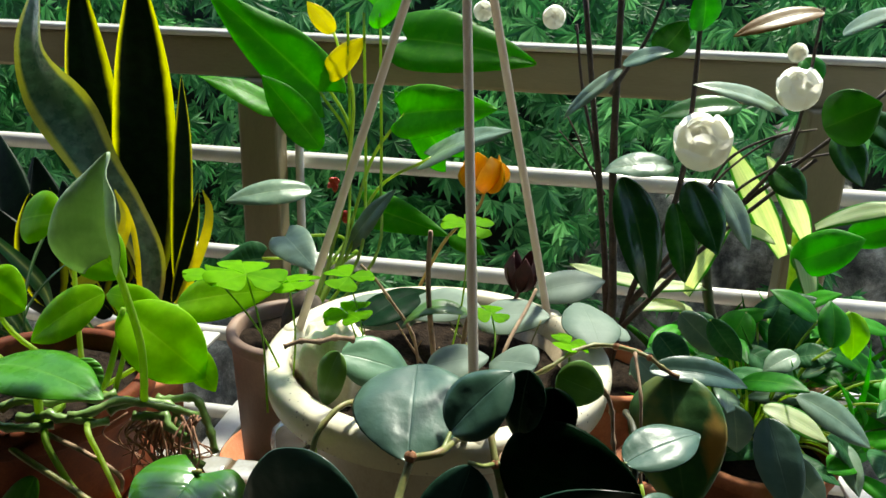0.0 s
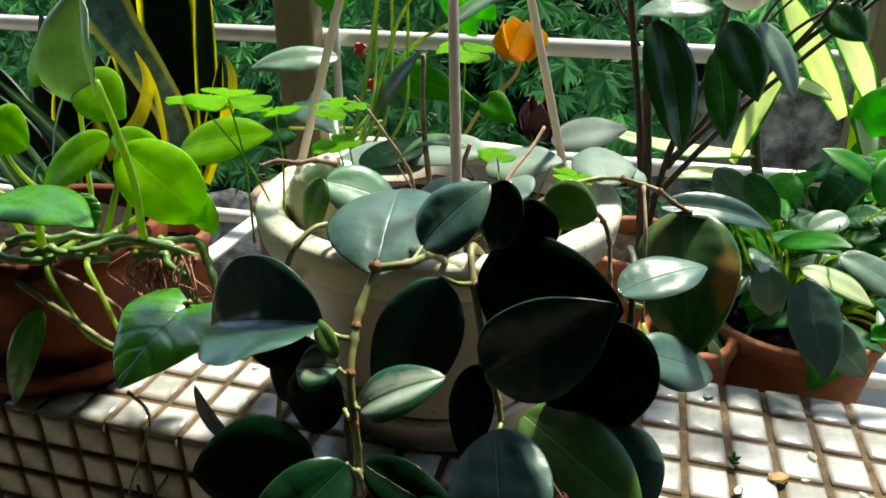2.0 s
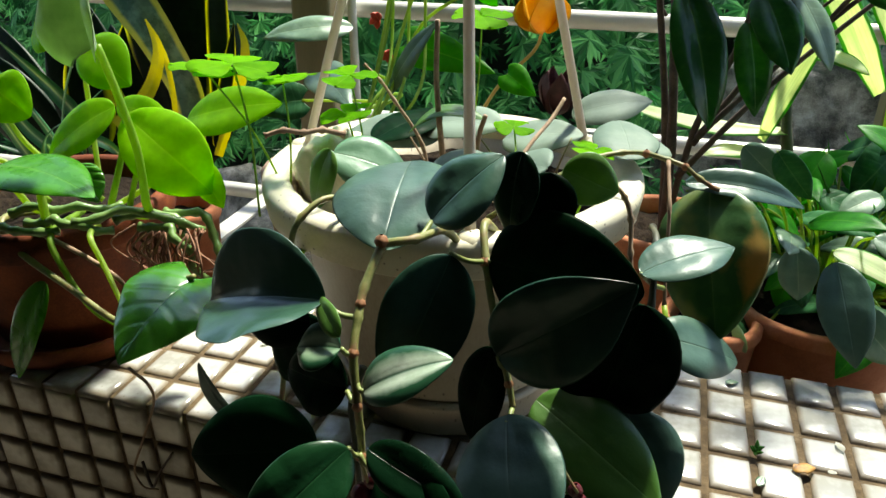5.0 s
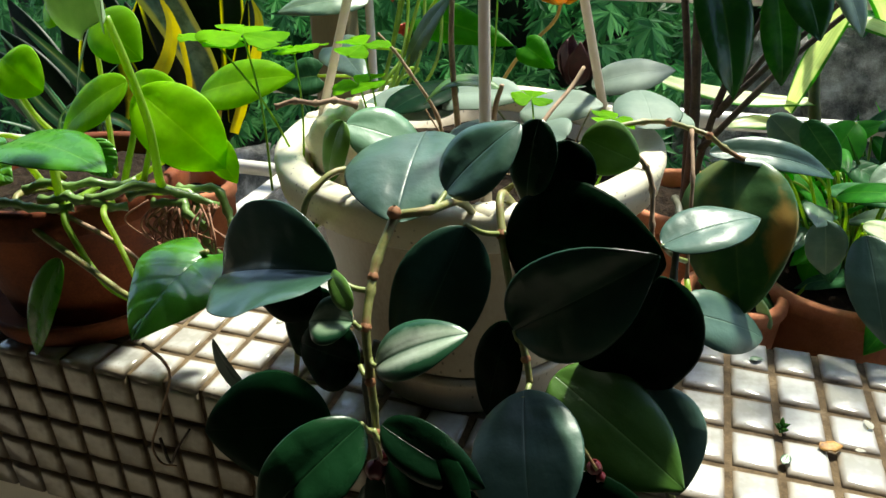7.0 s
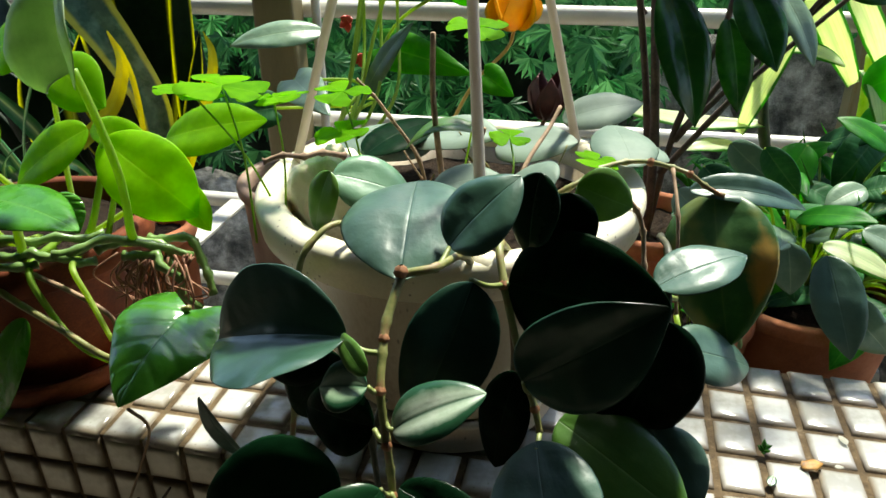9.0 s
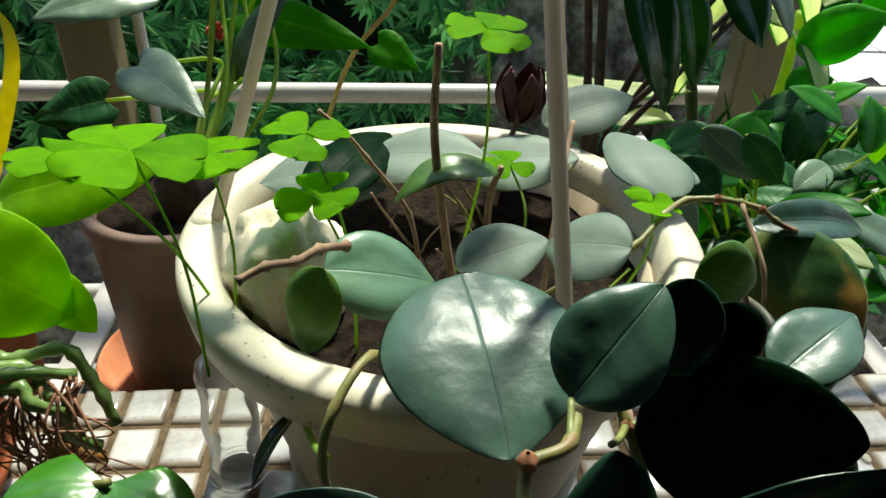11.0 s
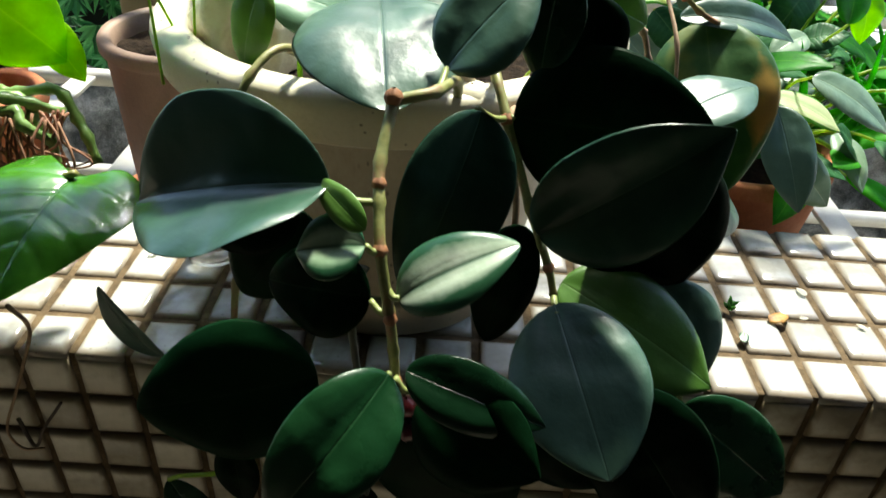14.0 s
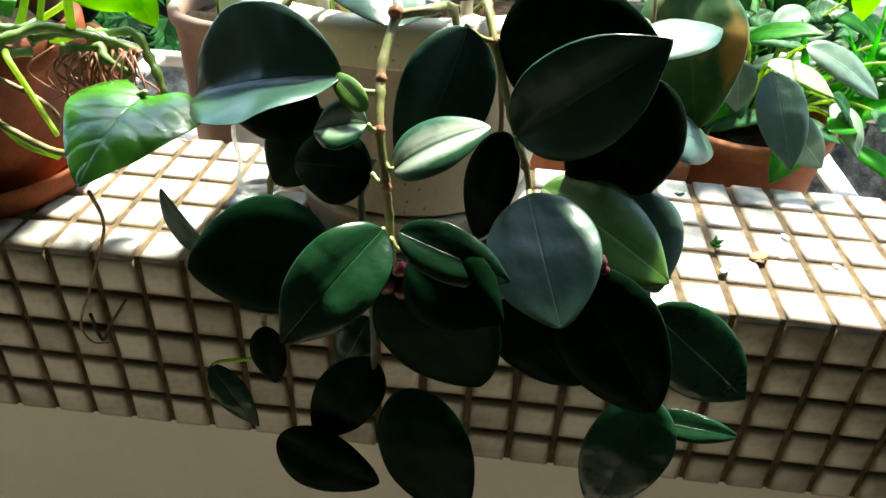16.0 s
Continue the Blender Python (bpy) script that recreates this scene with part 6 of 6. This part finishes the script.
part("blade", mesh_of("blade", roll_v, roll_f), DRY_LEAF, dry_roll, "", pose(-0.262, 0.650, 0.936, 160, 32, 12))
stem(dry_roll, [(-0.300, 0.672, 0.985), (-0.290, 0.668, 0.965), (-0.278, 0.656, 0.946)], 0.0008, 0.0008, TWIG, "stalk", seg=6)

# ---- hedge, rocks and path beyond the railing ----
def sprays(name, count, xr, yr, zr, size, material, seed, label, category, keep=None):
    """Many palm-shaped sprays of narrow leaflets, joined."""
    r = random.Random(seed)
    verts, faces = [], []
    while count:
        c = Vector((r.uniform(*xr), r.uniform(*yr), r.uniform(*zr)))
        if keep and not keep(c):
            continue
        count -= 1
        n = Vector((r.uniform(-0.7, 0.7), -0.9, r.uniform(0.0, 1.1))).normalized()
        x = n.cross(Vector((0, 0, 1))).normalized()
        y = n.cross(x)
        s = size * r.uniform(0.6, 1.25)
        spin = r.uniform(-0.9, 0.9) + math.pi / 2
        for k in range(9):
            a = spin + (k - 4) * 0.40 + r.uniform(-0.1, 0.1)
            d = x * math.cos(a) + y * math.sin(a)
            ln = s * (1.0 - 0.10 * abs(k - 4)) * r.uniform(0.85, 1.1)
            sd = n.cross(d) * ln * 0.12
            i = len(verts)
            sag = n * (-0.18 * ln)
            verts += [c, c + d * ln * 0.45 + sd + sag * 0.2, c + d * ln + sag, c + d * ln * 0.45 - sd + sag * 0.2]
            faces.append((i, i + 1, i + 2, i + 3))
    ob = part(name, mesh_of(name, verts, faces, smooth=False), material, None)
    return tagged(ob, label, category, kind="stuff")


def island_green(name, stops, glow):
    m, t, nodes, links, p = shader(name)
    geo = nodes.new("ShaderNodeNewGeometry")
    tc = nodes.new("ShaderNodeTexCoord")
    big = node(t, "ShaderNodeTexNoise", Scale=2.2, Detail=3.0)
    links.new(tc.outputs["Object"], big.inputs["Vector"])
    fac = calc(t, "ADD", calc(t, "MULTIPLY", geo.outputs["Random Per Island"], 0.55), calc(t, "MULTIPLY", big.outputs[0], 0.5))
    col = ramp(t, fac, stops)
    links.new(col.outputs[0], p.inputs["Base Color"])
    p.inputs["Roughness"].default_value = 0.5
    tr = nodes.new("ShaderNodeBsdfTranslucent")
    links.new(col.outputs[0], tr.inputs[0])
    ms = nodes.new("ShaderNodeMixShader")
    ms.inputs[0].default_value = glow
    links.new(p.outputs[0], ms.inputs[1])
    links.new(tr.outputs[0], ms.inputs[2])
    links.new(ms.outputs[0], nodes["Material Output"].inputs[0])
    return m


HEDGE = island_green("hedge_green", ((0.2, (0.008, 0.065, 0.017)), (0.5, (0.034, 0.21, 0.052)), (0.85, (0.20, 0.55, 0.19))), 0.52)
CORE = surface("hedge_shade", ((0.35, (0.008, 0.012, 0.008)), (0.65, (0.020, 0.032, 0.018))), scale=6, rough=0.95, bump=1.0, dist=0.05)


def hedge_keep(c):
    """Dense clumps with dark hollows between them; stones stay bare towards the ground."""
    hollow = noise.noise((c.x * 3.2, c.y * 0.8, c.z * 3.6)) + 0.5 * noise.noise((c.x * 7.5, c.y * 2.0, c.z * 8.0 + 3.0))
    bare = 0.25 < c.x < 1.3 and 0.55 < c.z < 1.02 and noise.noise((c.x * 3.1, c.z * 3.1, 7.7)) < -0.04
    gap = c.x > 0.85 and c.z < 0.70 + 0.12 * noise.noise((c.x * 2.6, c.z * 2.0, 1.5))
    return hollow > -0.14 and not bare and not gap and c.z > 0.42 + 0.12 * noise.noise((c.x * 2.3, 0.0, 5.0))


sprays("hedge", 7000, (-3.2, 3.2), (1.95, 3.0), (0.05, 1.85), 0.086, HEDGE, 3, "feathery green hedge of narrow palm-shaped sprays", "hedge", hedge_keep)
# A near-black sheet added behind the sprays so gaps read as deep shade.
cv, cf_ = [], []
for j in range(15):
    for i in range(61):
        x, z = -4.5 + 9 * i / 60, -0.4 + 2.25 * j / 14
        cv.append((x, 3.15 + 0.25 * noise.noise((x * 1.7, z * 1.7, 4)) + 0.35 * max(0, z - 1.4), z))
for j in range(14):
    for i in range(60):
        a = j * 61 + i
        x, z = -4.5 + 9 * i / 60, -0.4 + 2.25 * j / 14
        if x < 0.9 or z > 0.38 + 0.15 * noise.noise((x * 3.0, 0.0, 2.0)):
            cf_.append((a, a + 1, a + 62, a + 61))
tagged(part("hedge_interior", mesh_of("hedge_interior", cv, cf_), CORE, None), "dark sheet behind the hedge sprays that stands in for shade", "hedge", kind="stuff")


def rock(at, size, seed, material=STONE):
    bm = bmesh.new()
    bmesh.ops.create_icosphere(bm, subdivisions=4, radius=1)
    for v in bm.verts:
        q = v.co + Vector((seed, seed * 1.3, 0))
        f = 1 + 0.36 * noise.noise(q * 1.1) - 0.24 * abs(noise.noise(q * 2.6)) + 0.07 * noise.noise(q * 8)
        v.co = Vector((v.co.x * size[0] * f, v.co.y * size[1] * f, v.co.z * size[2] * f))
    me = bpy.data.meshes.new("rock")
    bm.to_mesh(me)
    bm.free()
    me.polygons.foreach_set("use_smooth", [True] * len(me.polygons))
    tagged(part("rock", me, material, None, m=Matrix.Translation(at)), "pale grey weathered rock in the garden", "rock", "garden rocks")


rock((0.62, 2.45, 0.62), (0.22, 0.18, 0.30), 1.0)
rock((0.95, 2.40, 0.52), (0.26, 0.20, 0.36), 6.4)
rock((0.80, 2.55, 0.90), (0.18, 0.16, 0.17), 7.9)
rock((0.35, 2.40, 0.40), (0.24, 0.20, 0.42), 2.2)
rock((-0.95, 2.00, 0.08), (0.46, 0.24, 0.36), 3.1)
rock((-0.36, 2.08, 0.04), (0.34, 0.24, 0.36), 4.7)
rock((-1.75, 2.05, 0.06), (0.42, 0.24, 0.36), 8.8)
rock((1.35, 2.1, 0.05), (0.40, 0.26, 0.50), 5.3)

# sunny paving seen under the hedge
PAVING = surface("pale_paving", ((0.30, (0.40, 0.39, 0.36)), (0.70, (0.62, 0.60, 0.56))), scale=7, rough=0.85, bump=0.5, dist=0.004, per_object=0.12)
pavement = slab("pavement", "pale sunlit concrete paving slabs of a garden path", "pavement", (3.5, 5.1, 0.06), (2.55, 4.85, -0.245), EARTH)
paver = box(0.58, 0.58, 0.05, 0.006)
paver.materials.append(PAVING)
for i in range(6):
    for j in range(8):
        piece = new("slab", paver)
        piece.parent = pavement
        piece.location = (-1.48 + 0.592 * i, -2.22 + 0.63 * j, 0.048)

# ---- tiles, last ----


def tile_mesh(sx, sy, h=0.006, bev=0.0045, material=TILE):
    """A cushion-edged glazed tile: skirt, two bevel steps and a slightly raised face."""
    verts, faces = [], []
    for k, (inset, z) in enumerate(((0.0, -0.002), (0.0, h * 0.45), (bev * 0.35, h * 0.82), (bev, h))):
        for px, py in ((-1, -1), (1, -1), (1, 1), (-1, 1)):
            verts.append((px * (sx / 2 - inset), py * (sy / 2 - inset), z))
        if k:
            for c in range(4):
                faces.append(((k - 1) * 4 + c, (k - 1) * 4 + (c + 1) % 4, k * 4 + (c + 1) % 4, k * 4 + c))
    verts.append((0, 0, h + 0.0006))
    for c in range(4):
        faces.append((12 + c, 12 + (c + 1) % 4, 16))
    me = mesh_of("tile", verts, faces)
    me.materials.append(material)
    return me


joints = [-0.209 - 0.041 * k for k in range(24, 0, -1)] + [-0.209 + 0.0429 * k for k in range(10)] + [0.220 + 0.0406 * k for k in range(24)]
rows = (0.580, 0.624, 0.671, 0.718, 0.765, 0.812)
top_tile, lip_tile, face_tile = tile_mesh(0.0362, 0.0412), tile_mesh(0.0362, 0.0405, 0.007, 0.006), tile_mesh(0.0362, 0.0358, material=FACE_TILE)
rest_v, rest_f = [], []
tile_rng = random.Random(11)


def lay(me, x, y, z, width, tip):
    """One tile at its place, a little off true; near ones are parts, the far ends are joined."""
    m = pose(x, y, z, tip + tile_rng.uniform(-0.9, 0.9), tile_rng.uniform(-0.9, 0.9), tile_rng.uniform(-0.7, 0.7)) @ Matrix.Diagonal((width / 0.0362, 1, 1, 1))
    if -0.50 < x < 0.62:
        part("tile", me, None, ledge, "", m)
    else:
        i = len(rest_v)
        rest_v.extend(m @ v.co for v in me.vertices)
        rest_f.extend(tuple(i + k for k in p.vertices) for p in me.polygons)


for a, b in zip(joints, joints[1:]):
    x, w = (a + b) / 2, b - a - 0.0062
    for j in range(5):
        y = (rows[j] + rows[j + 1]) / 2
        lay(lip_tile if j == 0 else top_tile, x, y - (0.002 if j == 0 else 0), TOP - 0.006 + tile_rng.uniform(-0.0004, 0.0004), w, 0)
    for j in range(5):
        lay(face_tile, x, FRONT + 0.0035, TOP - 0.0250 - 0.0414 * j, w, 90)
tagged(part("tile_strip", mesh_of("tile_strip", rest_v, rest_f), TILE, ledge), kind="stuff")
